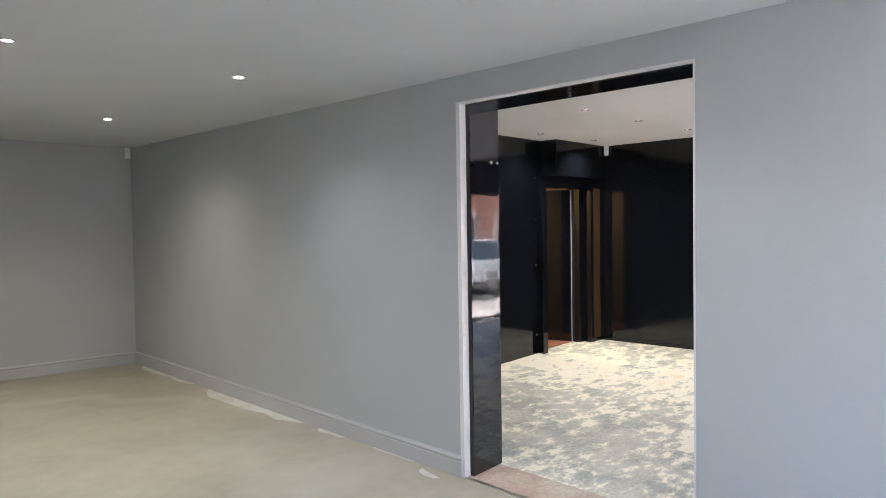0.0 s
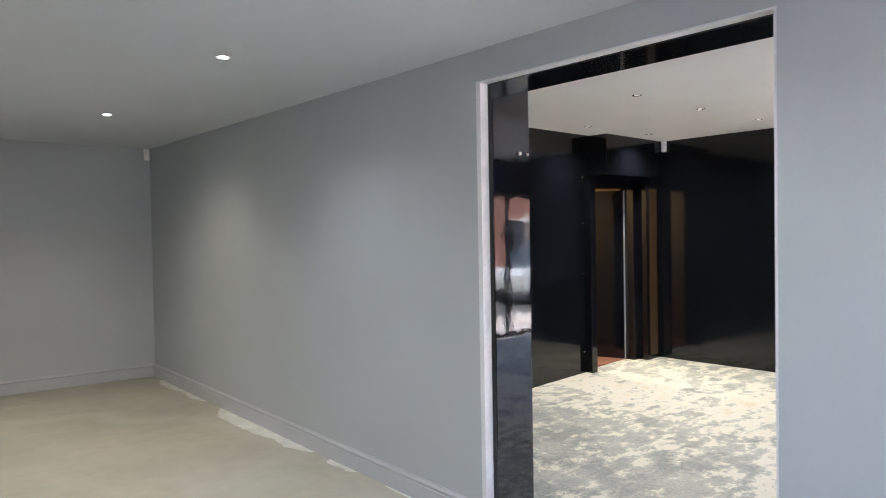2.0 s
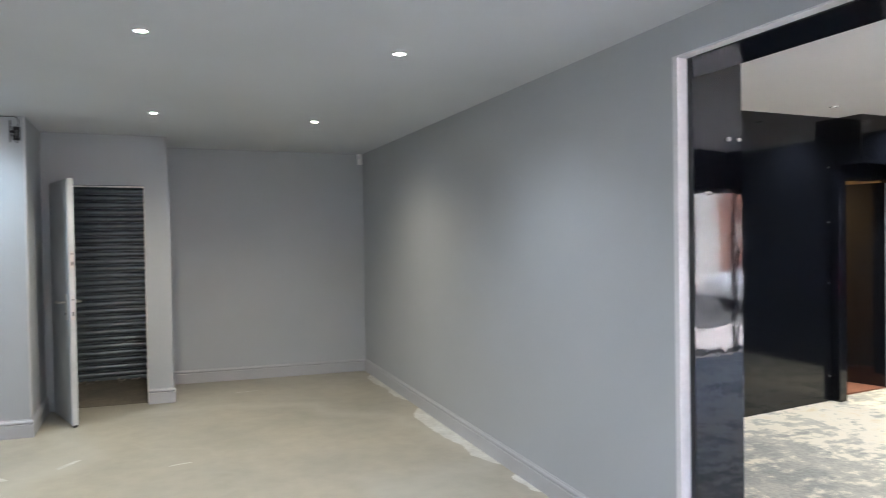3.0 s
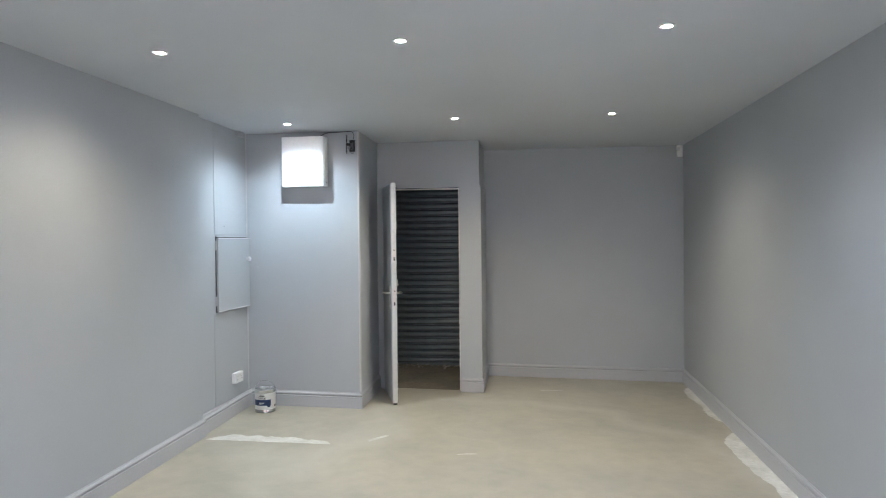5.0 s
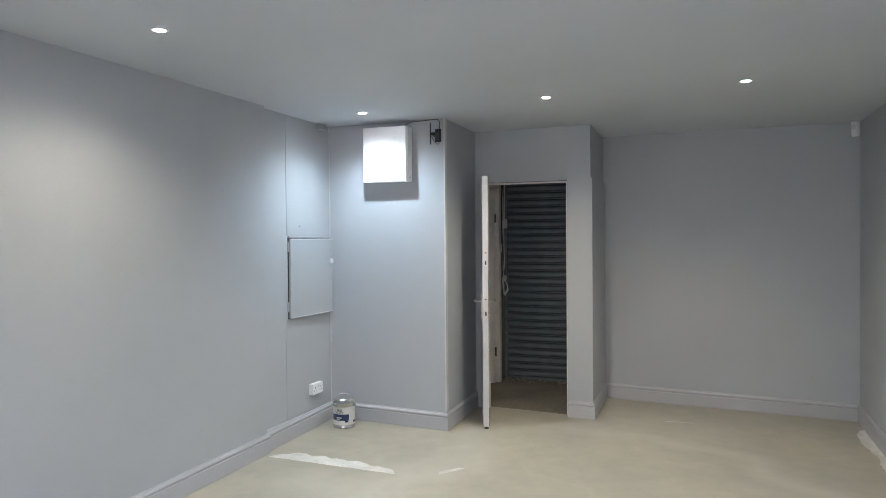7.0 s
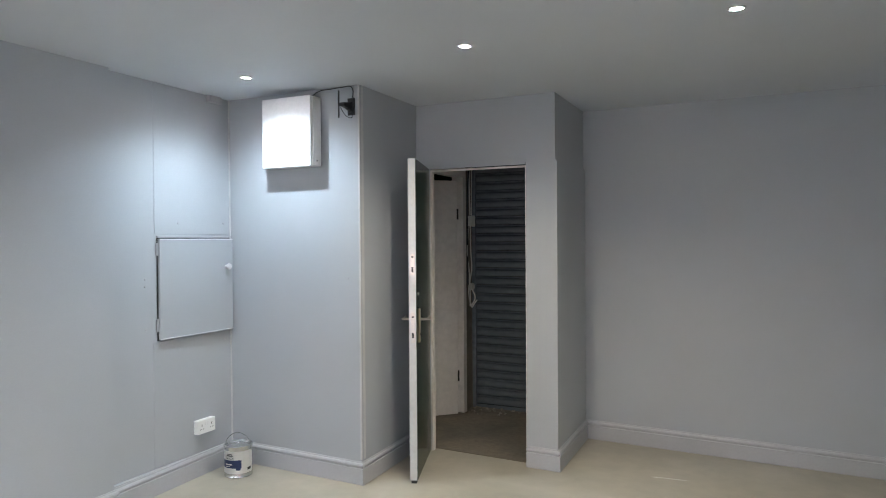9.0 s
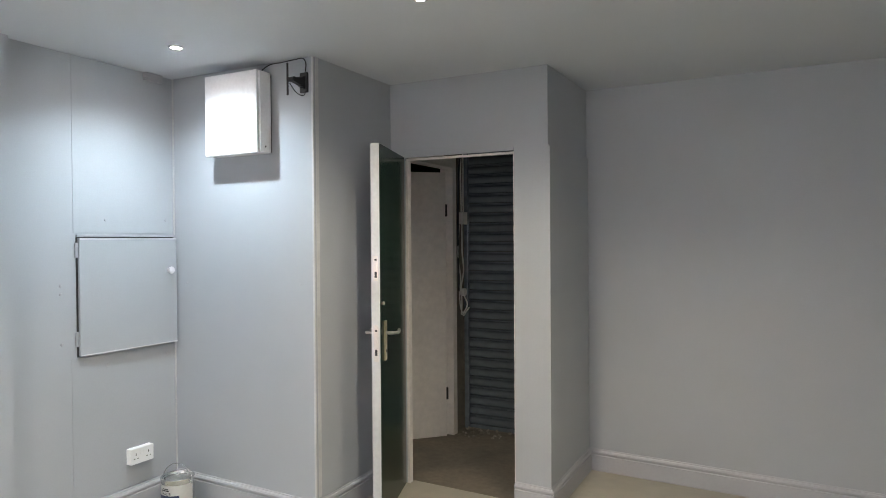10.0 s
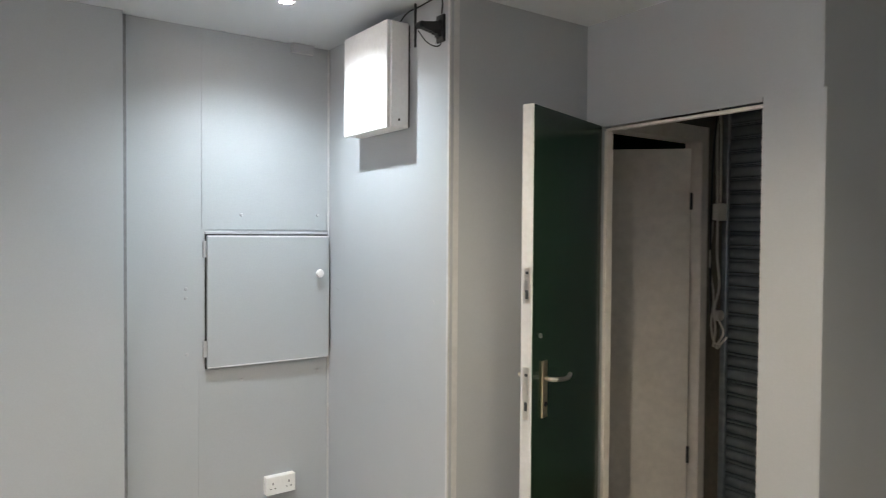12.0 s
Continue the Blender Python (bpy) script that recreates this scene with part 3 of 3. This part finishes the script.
sock = thing("double_socket", pose(0.0, 6.735, 0.307), "white surface-mounted double switched power socket", "socket")
bm = bmesh.new()
box(bm, 0.0005, 0.030, -0.073, 0.073, -0.043, 0.043)
part("back_box", bm, M_PLAST, sock, bevel=0.003)
bm = bmesh.new()
box(bm, 0.030, 0.039, -0.0735, 0.0735, -0.0435, 0.0435)
plate = part("faceplate", bm, M_PLAST, sock, bevel=0.003)
for cy in (-0.040, 0.040):
    for dy, dz, a, h in ((0, 0.010, 0.0025, 0.006), (-0.011, -0.014, 0.004, 0.0025), (0.011, -0.014, 0.004, 0.0025)):
        bm = bmesh.new()
        box(bm, 0.0388, 0.0394, cy + dy - a, cy + dy + a, dz - h, dz + h)
        part("pin_slot", bm, M_SLOT, plate)
for cy in (-0.010, 0.010):
    bm = bmesh.new()
    box(bm, 0.039, 0.043, cy - 0.007, cy + 0.007, 0.006, 0.030)
    part("rocker_switch", bm, M_PLAST, plate, bevel=0.001)

bm = bmesh.new()
box(bm, 0.0038, 0.035, 6.795, 6.905, 2.395, 2.4395)
tagged(new("cable_cover", mesh_of("cable_cover", bm, M_SKIRT, bevel=0.004)), "small grey painted box under the ceiling", "cable cover")

structure("trim_corner_bead", [(1.031, 1.0428, 6.9975, 7.006, 0.140, H_CEIL - 0.001)], M_EDGE, "painted corner bead on the column", "trim", bevel=0.001)
structure("trim_caulk", [(0.004, 0.012, 6.990, 6.9995, 0.140, H_CEIL - 0.001)], M_EDGE, "pale filler line in the corner", "trim", bevel=0.003)
# the wall step's shadow line, put in as a darker grey strip
structure("trim_step_shade", [(0.001, 0.006, 6.042, 6.060, 0.140, H_CEIL - 0.001)], M_STEP_SHADE, "dark grey strip painting in the shadow beside the wall step", "trim")
structure("trim_column_joint", [(1.04, 1.0412, 7.02, 7.045, 0.140, H_CEIL - 0.001)], M_EDGE, "flat joint strip beside the column corner", "trim")

# ---- column: white cabinet, bracket, cable ----
cab = thing("wall_cabinet", pose(0.565, 7.0, 1.951), "small white metal wall box mounted high on the column", "cabinet")
bm = bmesh.new()
box(bm, -0.187, 0.201, -0.092, -0.010, 0.004, 0.432)
part("body", bm, M_WHITE, cab, bevel=0.003)
# shadow gap behind the box, coloured in with a dark sheet
bm = bmesh.new()
box(bm, -0.180, 0.195, -0.010, -0.0005, 0.010, 0.426)
part("back_shade", bm, M_SLOT, cab, "dark sheet standing in for the shadow gap behind the box")
bm = bmesh.new()
box(bm, -0.184, 0.192, -0.108, -0.0925, 0.0, 0.436)
part("cover", bm, M_WHITE, cab, "glossy white front cover", bevel=0.004)
bm = bmesh.new()
rod(bm, (0.201, -0.055, 0.035), (0.2035, -0.055, 0.035), 0.005, 12)
part("screw", bm, M_SLOT, cab)
bm = bmesh.new()
box(bm, 0.126, 0.138, -0.1090, -0.1082, 0.104, 0.108)
part("mark", bm, M_SLOT, cab)

br = thing("wall_bracket", pose(0.988, 7.0, 2.308), "black plastic wall bracket with an upright plate", "bracket")
bm = bmesh.new()
box(bm, -0.024, 0.026, -0.012, -0.0005, -0.052, 0.052)
part("mount_plate", bm, M_DARKP, br, bevel=0.003)
bm = bmesh.new()
for i in range(6):
    u, v = i / 6, (i + 1) / 6
    h = 0.045 - 0.03 * math.sqrt(u)
    box(bm, -0.012, 0.012, -0.012 - v * 0.085, -0.012 - u * 0.085, -h * 0.75, h * 0.65)
part("arm", bm, M_DARKP, br)
bm = bmesh.new()
rod(bm, (-0.028, -0.098, 0.0), (0.014, -0.098, 0.0), 0.012, 14)
part("pivot", bm, M_DARKP, br, smooth=True)
bm = bmesh.new()
box(bm, -0.027, -0.018, -0.112, -0.104, -0.082, 0.082)
part("upright_plate", bm, M_DARKP, br, bevel=0.002)
lead = wire("hanging_lead", [(-0.015, -0.10, -0.02), (0.0, -0.06, -0.065), (0.012, -0.02, -0.068), (0.012, -0.012, -0.045)], 0.0022, M_DARKP, br)

cab_wire = wire("black_cable", [(0.70, 6.985, 2.40), (0.76, 6.985, 2.425), (0.84, 6.99, 2.430), (0.93, 6.992, 2.434), (0.985, 6.992, 2.432), (1.003, 6.99, 2.41), (1.002, 6.988, 2.362)], 0.003, M_DARKP)
tagged(cab_wire, "thin black cable from the white box to the bracket", "cable")


# ---- sensors ----
def sensor(at):
    s = thing("motion_detector", at, "small white corner alarm sensor under the ceiling", "sensor", "alarm sensors")
    bm = bmesh.new()
    box(bm, -0.026, 0.026, -0.042, 0.0, -0.06, 0.06)
    for v in bm.verts:
        if v.co.y < -0.03 and v.co.z < 0:
            v.co.y += 0.012
    part("body", bm, M_PLAST, s, bevel=0.005)
    bm = bmesh.new()
    box(bm, -0.018, 0.018, -0.0445, -0.041, 0.0, 0.035)
    part("lens", bm, M_TRIM, s, bevel=0.0015)
    return s


a_sensor = sensor(pose(4.106, 8.474, 2.372, 0, 0, 45))
a_sensor.matrix_world = pose(4.104, 8.469, 2.374, 0, 0, -45)
copy_thing(a_sensor, pose(8.57, 4.90, 2.405, 0, 0, -45))

# ---- paint tin ----
tin = thing("paint_tin", pose(0.240, 6.800, floor_z(0.24, 6.80) + 0.002), "silver paint tin with navy label and wire handle on the floor", "paint tin")
R, HT = 0.086, 0.200
bm = bmesh.new()
lathe(bm, [(0.0, 0.002), (R - 0.004, 0.002), (R, 0.0), (R + 0.002, 0.004), (R, 0.010), (R, HT - 0.016), (R + 0.003, HT - 0.012), (R + 0.004, HT - 0.004), (R, HT), (R - 0.006, HT), (R - 0.009, HT - 0.008)], 48)
part("can", bm, M_TIN, tin, smooth=True)
bm = bmesh.new()
lathe(bm, [(R - 0.009, HT - 0.008), (R - 0.016, HT - 0.010), (R - 0.020, HT - 0.004), (R - 0.024, HT - 0.010), (0.0, HT - 0.010)], 48)
part("lid", bm, M_TIN, tin, smooth=True)


def wrap(name, a0, a1, z0, z1, mat, lift, parent):
    bm = bmesh.new()
    n = max(2, int(abs(a1 - a0) / 5))
    rows = []
    for z in (z0, z1):
        rows.append([bm.verts.new(((R + lift) * math.cos(radians(a0 + (a1 - a0) * i / n)), (R + lift) * math.sin(radians(a0 + (a1 - a0) * i / n)), z)) for i in range(n + 1)])
    for i in range(n):
        bm.faces.new((rows[0][i], rows[0][i + 1], rows[1][i + 1], rows[1][i]))
    return part(name, bm, mat, parent, smooth=True)


paper = wrap("label", -150, 20, 0.028, 0.168, M_TINW, 0.0006, tin)
tagged(paper, "pale printed label with a navy band")
wrap("navy_band", -145, -36, 0.064, 0.114, M_NAVY, 0.0011, paper)
wrap("navy_tab", -58, -40, 0.050, 0.064, M_NAVY, 0.0011, paper)
wrap("print_bar", -105, -75, 0.083, 0.091, M_TINW, 0.0016, paper)
wrap("print_bar", -105, -85, 0.072, 0.076, M_TINW, 0.0016, paper)
wrap("print_bar", -100, -74, 0.148, 0.153, M_SLOT, 0.0011, paper)
wrap("print_bar", -103, -71, 0.138, 0.145, M_SLOT, 0.0011, paper)
wrap("print_bar", -10, 10, 0.045, 0.062, M_SLOT, 0.0011, paper)


def wrapped_text(body, centre, z, size, mat, parent):
    cu = bpy.data.curves.new("lettering", "FONT")
    cu.body, cu.size, cu.align_x = body, size, "CENTER"
    tmp = bpy.data.objects.new("tmp", cu)
    scene.collection.objects.link(tmp)
    me = bpy.data.meshes.new_from_object(tmp.evaluated_get(bpy.context.evaluated_depsgraph_get()))
    bpy.data.objects.remove(tmp)
    for v in me.vertices:
        a = radians(centre) + v.co.x / R
        v.co = ((R + 0.0014) * math.cos(a), (R + 0.0014) * math.sin(a), z + v.co.y)
    me.materials.clear()
    me.materials.append(mat)
    ob = new("lettering", me)
    ob.parent = parent


wrapped_text("TRADE", -87, 0.118, 0.022, M_SLOT, paper)
handle = wire("handle", [(R * math.cos(t) * 1.06 * math.cos(radians(15)), R * math.cos(t) * 1.06 * math.sin(radians(15)), HT - 0.03 + 0.095 * math.sin(t)) for t in [math.pi * i / 8 for i in range(9)]], 0.0028, M_TIN, tin)
for sgn in (-1, 1):
    bm = bmesh.new()
    c = Vector((sgn * math.cos(radians(15)), sgn * math.sin(radians(15)), 0))
    rod(bm, c * (R - 0.001) + Vector((0, 0, HT - 0.03)), c * (R + 0.006) + Vector((0, 0, HT - 0.03)), 0.010, 14)
    part("ear", bm, M_TIN, tin)

# ---- green lobby door, standing open ----
LEN = 0.605
ang = math.degrees(math.atan2(-0.575, 0.197))
door = thing("lobby_door", pose(1.128, 7.718, 0.0, 0, 0, ang), "open flush door, dark green on one face, grey on the other", "door")
bm = bmesh.new()
box(bm, 0.0, LEN, -0.023, 0.020, 0.008, 1.99)
part("core", bm, M_EDGE, door, "pale painted door edge", bevel=0.002)
bm = bmesh.new()
box(bm, 0.001, LEN - 0.003, 0.020, 0.0235, 0.010, 1.987)
part("green_face", bm, M_GREEN, door, "dark green gloss face")
bm = bmesh.new()
box(bm, 0.001, LEN - 0.003, -0.0265, -0.023, 0.010, 1.987)
part("grey_face", bm, M_WALL, door, "grey painted face")
for z0, z1 in ((1.275, 1.405), (0.855, 1.045)):
    bm = bmesh.new()
    box(bm, LEN - 0.001, LEN + 0.0016, -0.014, 0.011, z0, z1)
    lk = part("lock_strip", bm, M_STEEL, door, "metal lock faceplate")
    for k, (dz, h) in enumerate(((0.25, 0.016), (0.55, 0.012), (0.85, 0.005))):
        bm = bmesh.new()
        zc = z0 + (z1 - z0) * dz
        box(bm, LEN + 0.0012, LEN + (0.006 if k == 1 else 0.0024), -0.007, 0.005, zc - h, zc + h)
        part("bolt", bm, M_SLOT if k != 1 else M_STEEL, lk)
for side, y in ((1, 0.0235), (-1, -0.0265)):
    bm = bmesh.new()
    y2 = y + side * 0.009
    box(bm, LEN - 0.105, LEN - 0.065, min(y, y2), max(y, y2), 0.85, 1.06)
    bp = part("back_plate", bm, M_BRASS if side > 0 else M_STEEL, door, "brass-toned lever plate" if side > 0 else "steel lever plate", bevel=0.003)
    lever = wire("lever", [(LEN - 0.085, y2, 0.995), (LEN - 0.085, y2 + side * 0.035, 0.995), (LEN - 0.105, y2 + side * 0.046, 0.994), (LEN - 0.155, y2 + side * 0.047, 0.988), (LEN - 0.185, y2 + side * 0.046, 0.990), (LEN - 0.205, y2 + side * 0.042, 0.998)], 0.0085, M_STEEL, bp)
    bm = bmesh.new()
    rod(bm, (LEN - 0.085, y2, 0.90), (LEN - 0.085, y2 + side * 0.004, 0.90), 0.009, 14)
    part("keyhole", bm, M_SLOT, bp)
bm = bmesh.new()
rod(bm, (LEN - 0.055, 0.0235, 1.155), (LEN - 0.055, 0.030, 1.155), 0.009, 14)
part("latch_cylinder", bm, M_STEEL, door)
for z in (0.25, 1.0, 1.72):
    bm = bmesh.new()
    rod(bm, (-0.004, 0.0, z), (-0.004, 0.0, z + 0.09), 0.007, 12)
    part("hinge", bm, M_STEEL, door)

bm = bmesh.new()
foot_z = floor_z(1.31, 7.16) + 0.001
box(bm, LEN - 0.045, LEN - 0.004, -0.018, 0.016, foot_z, 0.0085)
part("rubber_stop", bm, M_SLOT, door, "dark rubber stop under the door", bevel=0.002)

# ---- inner white door, ajar ----
inner = thing("inner_door", pose(0.935, 8.672, 0.0, 0, 0, 225), "aged white flush door ajar off the lobby", "door")
bm = bmesh.new()
box(bm, 0.004, 0.72, -0.02, 0.02, 0.026, 1.985)
part("leaf", bm, M_CREAM, inner, bevel=0.002)
for z in (0.30, 1.66):
    bm = bmesh.new()
    box(bm, -0.006, 0.008, 0.012, 0.026, z, z + 0.09)
    part("hinge", bm, M_SLOT, inner, "dark steel hinge")
structure("wall_store", [(-0.05, 0.87, 7.752, 7.80, 0, H_CEIL), (-0.05, 0.87, 9.05, 9.1, 0, H_CEIL)], M_GREEN, "dark green store room wall", "wall")

# ---- roller shutter ----
shutter = thing("roller_shutter", pose(0.975, 8.955, 0.0), "closed dark grey galvanised roller shutter", "shutter")
PITCH = 0.0745
bm = bmesh.new()
prof = [(0.010, 0.0), (-0.002, 0.002), (-0.010, 0.009), (-0.0155, 0.020), (-0.0175, 0.031), (-0.016, 0.041), (-0.010, 0.050), (0.000, 0.0555), (0.010, 0.058), (0.010, 0.062), (-0.010, 0.0625), (-0.015, 0.0645), (-0.0155, 0.0695), (-0.010, 0.0725), (0.014, 0.0735), (0.014, 0.0)]
for x0, x1 in ((0.012, 0.98),):
    a = [bm.verts.new((x0, d, z)) for d, z in prof]
    b = [bm.verts.new((x1, d, z)) for d, z in prof]
    n = len(prof)
    for i in range(n):
        bm.faces.new((a[i], a[(i + 1) % n], b[(i + 1) % n], b[i]))
    bm.faces.new(a[::-1])
    bm.faces.new(b)
slat_mesh = mesh_of("slat", bm, M_SHUT, smooth=True)
for i in range(31):
    sl = new("slat", slat_mesh)
    sl.parent = shutter
    sl.location = (0, 0, 0.055 + i * PITCH)
bm = bmesh.new()
box(bm, 0.012, 0.98, -0.02, 0.02, 0.002, 0.054)
part("bottom_rail", bm, M_SHUT, shutter, bevel=0.004)
for x0, x1 in ((-0.004, 0.03), (0.965, 0.985)):
    bm = bmesh.new()
    box(bm, x0, x1, -0.050, -0.024, 0.0, 2.43)
    part("guide", bm, M_SHUT, shutter, bevel=0.003)

# ---- lobby cables and boxes ----
jb = thing("junction_box", pose(0.970, 8.845, 1.65), "small white cable junction box on the lobby wall", "junction box")
bm = bmesh.new()
box(bm, 0.0005, 0.040, -0.045, 0.035, -0.045, 0.045)
part("box", bm, M_CABLE, jb, bevel=0.004)
bm = bmesh.new()
box(bm, 0.040, 0.046, -0.047, 0.037, -0.047, 0.047)
part("cover", bm, M_CABLE, jb, bevel=0.003)
ks = thing("key_switch", pose(0.970, 8.865, 1.085), "small round white shutter switch on the lobby wall", "switch")
bm = bmesh.new()
rod(bm, (0.0005, 0, 0), (0.032, 0, 0), 0.03, 20)
part("switch_body", bm, M_CABLE, ks, bevel=0.003)


def lobby_cable(pts, r, mat, label):
    tagged(wire("cable", pts, r, mat), label, "cable", "cables on the lobby wall")


lobby_cable([(0.985, 8.80, 2.43), (0.99, 8.82, 2.2), (0.982, 8.835, 1.95), (0.985, 8.84, 1.70)], 0.006, M_CABLE, "white cable running down the lobby wall")
lobby_cable([(0.985, 8.83, 2.43), (1.0, 8.84, 2.1), (0.99, 8.86, 1.85), (0.99, 8.862, 1.70)], 0.005, M_CABLE, "white cable running down the lobby wall")
lobby_cable([(0.985, 8.78, 2.43), (1.01, 8.79, 2.25), (0.985, 8.80, 2.0), (0.98, 8.79, 1.5), (0.98, 8.80, 1.1)], 0.007, M_DARKP, "black cable running down the lobby wall")
lobby_cable([(0.985, 8.845, 1.61), (0.99, 8.84, 1.4), (0.985, 8.87, 1.24), (0.985, 8.83, 1.12), (0.985, 8.84, 1.0), (1.0, 8.80, 0.92)], 0.006, M_CABLE, "white cable hanging on the lobby wall")
lobby_cable([(0.985, 8.80, 1.6), (0.98, 8.79, 1.35), (0.985, 8.82, 1.2), (0.99, 8.80, 1.0), (1.0, 8.84, 0.93), (1.02, 8.89, 0.96)], 0.005, M_CABLE, "white cable hanging on the lobby wall")
lobby_cable([(1.0, 8.85, 1.06), (1.02, 8.86, 0.99), (1.0, 8.83, 0.91), (1.01, 8.87, 0.94), (1.03, 8.88, 0.97)], 0.005, M_CABLE, "loose white cable ends on the lobby wall")

# ---- black room details ----
bm = bmesh.new()
box(bm, 8.385, 8.535, 4.972, 4.98, 0.05, 1.93)
tagged(new("veneer_panel", mesh_of("veneer_panel", bm, M_BROWN, bevel=0.002)), "narrow tall brown timber veneer panel", "panel")
cdoor = thing("corridor_door", pose(DX1 - 0.02, 5.20, 0.0, 0, 0, 108), "dark brown door standing open into the corridor", "door")
bm = bmesh.new()
box(bm, 0.0, 0.68, -0.02, 0.02, 0.008, 1.92)
part("leaf", bm, M_BLACK, cdoor, bevel=0.002)
bm = bmesh.new()
box(bm, -0.001, 0.0, -0.018, 0.018, 0.01, 1.915)
part("edge", bm, M_TRIM, cdoor, "pale unpainted door edge")
for z in (0.95,):
    bm = bmesh.new()
    box(bm, 0.60, 0.63, 0.02, 0.028, z - 0.08, z + 0.08)
    hp = part("back_plate", bm, M_STEEL, cdoor)
    wire("lever", [(0.615, 0.028, z), (0.615, 0.06, z), (0.56, 0.065, z), (0.51, 0.062, z)], 0.008, M_STEEL, hp)
for x, z in ((7.38, 2.03), (7.38, 1.55), (7.38, 1.02), (7.38, 0.2)):
    bm = bmesh.new()
    rod(bm, (x, 5.15, z), (x, 5.147, z), 0.008, 10)
    part("screw_head", bm, M_STEEL, bpy.data.objects["wall_black_north"])
bm = bmesh.new()
rod(bm, (4.40, 3.390, 1.90), (4.40, 3.380, 1.90), 0.010, 16)
part("magnet_catch", bm, M_STEEL, bpy.data.objects["lining_jamb"])
bm = bmesh.new()
rod(bm, (4.465, 3.390, 1.90), (4.465, 3.382, 1.90), 0.008, 16)
part("magnet_catch", bm, M_STEEL, bpy.data.objects["lining_jamb"])
structure("cable_black_room", [(8.588, 8.60, 4.86, 4.872, 0.3, 1.95)], M_BLACK, "black painted cable trunking", "trim")


# ---- rubble at the foot of the shutter ----
rng = random.Random(4)
bm = bmesh.new()
for i in range(46):
    x, y, size = rng.uniform(1.0, 1.85), 8.93 - abs(rng.gauss(0, 0.07)), rng.uniform(0.006, 0.022)
    if i < 14:
        x, y = rng.uniform(1.0, 1.2), rng.uniform(8.70, 8.92)
    m = pose(x, y, floor_z(x, y) + 0.002 + size * 0.3, rng.uniform(0, 40), rng.uniform(0, 40), rng.uniform(0, 360))
    vs = bmesh.ops.create_icosphere(bm, subdivisions=1, radius=size, matrix=m @ Matrix.Diagonal((1, 0.7, 0.5, 1)))["verts"]
    for v in vs:
        v.co += Vector((rng.uniform(-1, 1), rng.uniform(-1, 1), rng.uniform(-1, 1))) * size * 0.25
tagged(new("rubble", mesh_of("rubble", bm, M_RUBBLE)), "small grey and brown rubble crumbs on the lobby floor", "rubble", kind="stuff")


# ---- bare filler patches and painted glints on the floor ----
def pale_patch(p, q, wide, seed, side=1):
    rng = random.Random(seed)
    p, q = Vector((*p, 0)), Vector((*q, 0))
    al = (q - p).normalized()
    nrm = Vector((-al.y, al.x, 0)) * side
    n = max(8, int((q - p).length / 0.03))
    bm = bmesh.new()
    inner_e, outer_e = [], []
    w = 0.5
    for i in range(n + 1):
        u = i / n
        w = min(1.0, max(0.35, w + rng.uniform(-0.11, 0.11)))
        e = min(1.0, 7 * u, 7 * (1 - u)) ** 0.6
        inner_e.append(bm.verts.new(p.lerp(q, u) - nrm * (0.006 * rng.random()) + Vector((0, 0, 0.0012))))
        outer_e.append(bm.verts.new(p.lerp(q, u) + nrm * (0.004 + wide * w * e) + Vector((0, 0, 0.0012))))
    for v in inner_e + outer_e:
        v.co.z += floor_z(v.co.x, v.co.y)
    for i in range(n):
        bm.faces.new((inner_e[i], inner_e[i + 1], outer_e[i + 1], outer_e[i]))
    ob = new("floor_patch", mesh_of("floor_patch", bm, M_PALE_PATCH))
    tagged(ob, "ragged pale floor patch: bare filler by the walls, painted glint mid-floor", "floor patch", "bare patches on the floor", "structure")


XS = X_E - 0.02
pale_patch((XS, 7.05), (XS, 8.25), 0.12, 1)
pale_patch((XS, 5.15), (XS, 6.75), 0.14, 2)
pale_patch((XS, 4.62), (XS, 4.95), 0.09, 3)
pale_patch((XS - 0.10, 3.53), (XS - 0.06, 3.74), 0.10, 4)
pale_patch((XS, 3.85), (XS, 4.3), 0.025, 7)
pale_patch((0.10, 5.99), (1.05, 6.02), 0.19, 5)
# small mid-floor patches: glints on the glossy floor, put in as pale colour
pale_patch((1.32, 6.12), (1.44, 6.28), 0.07, 6)
pale_patch((2.0, 5.93), (2.15, 5.96), 0.03, 8)
pale_patch((2.62, 7.9), (2.85, 7.93), 0.02, 9)
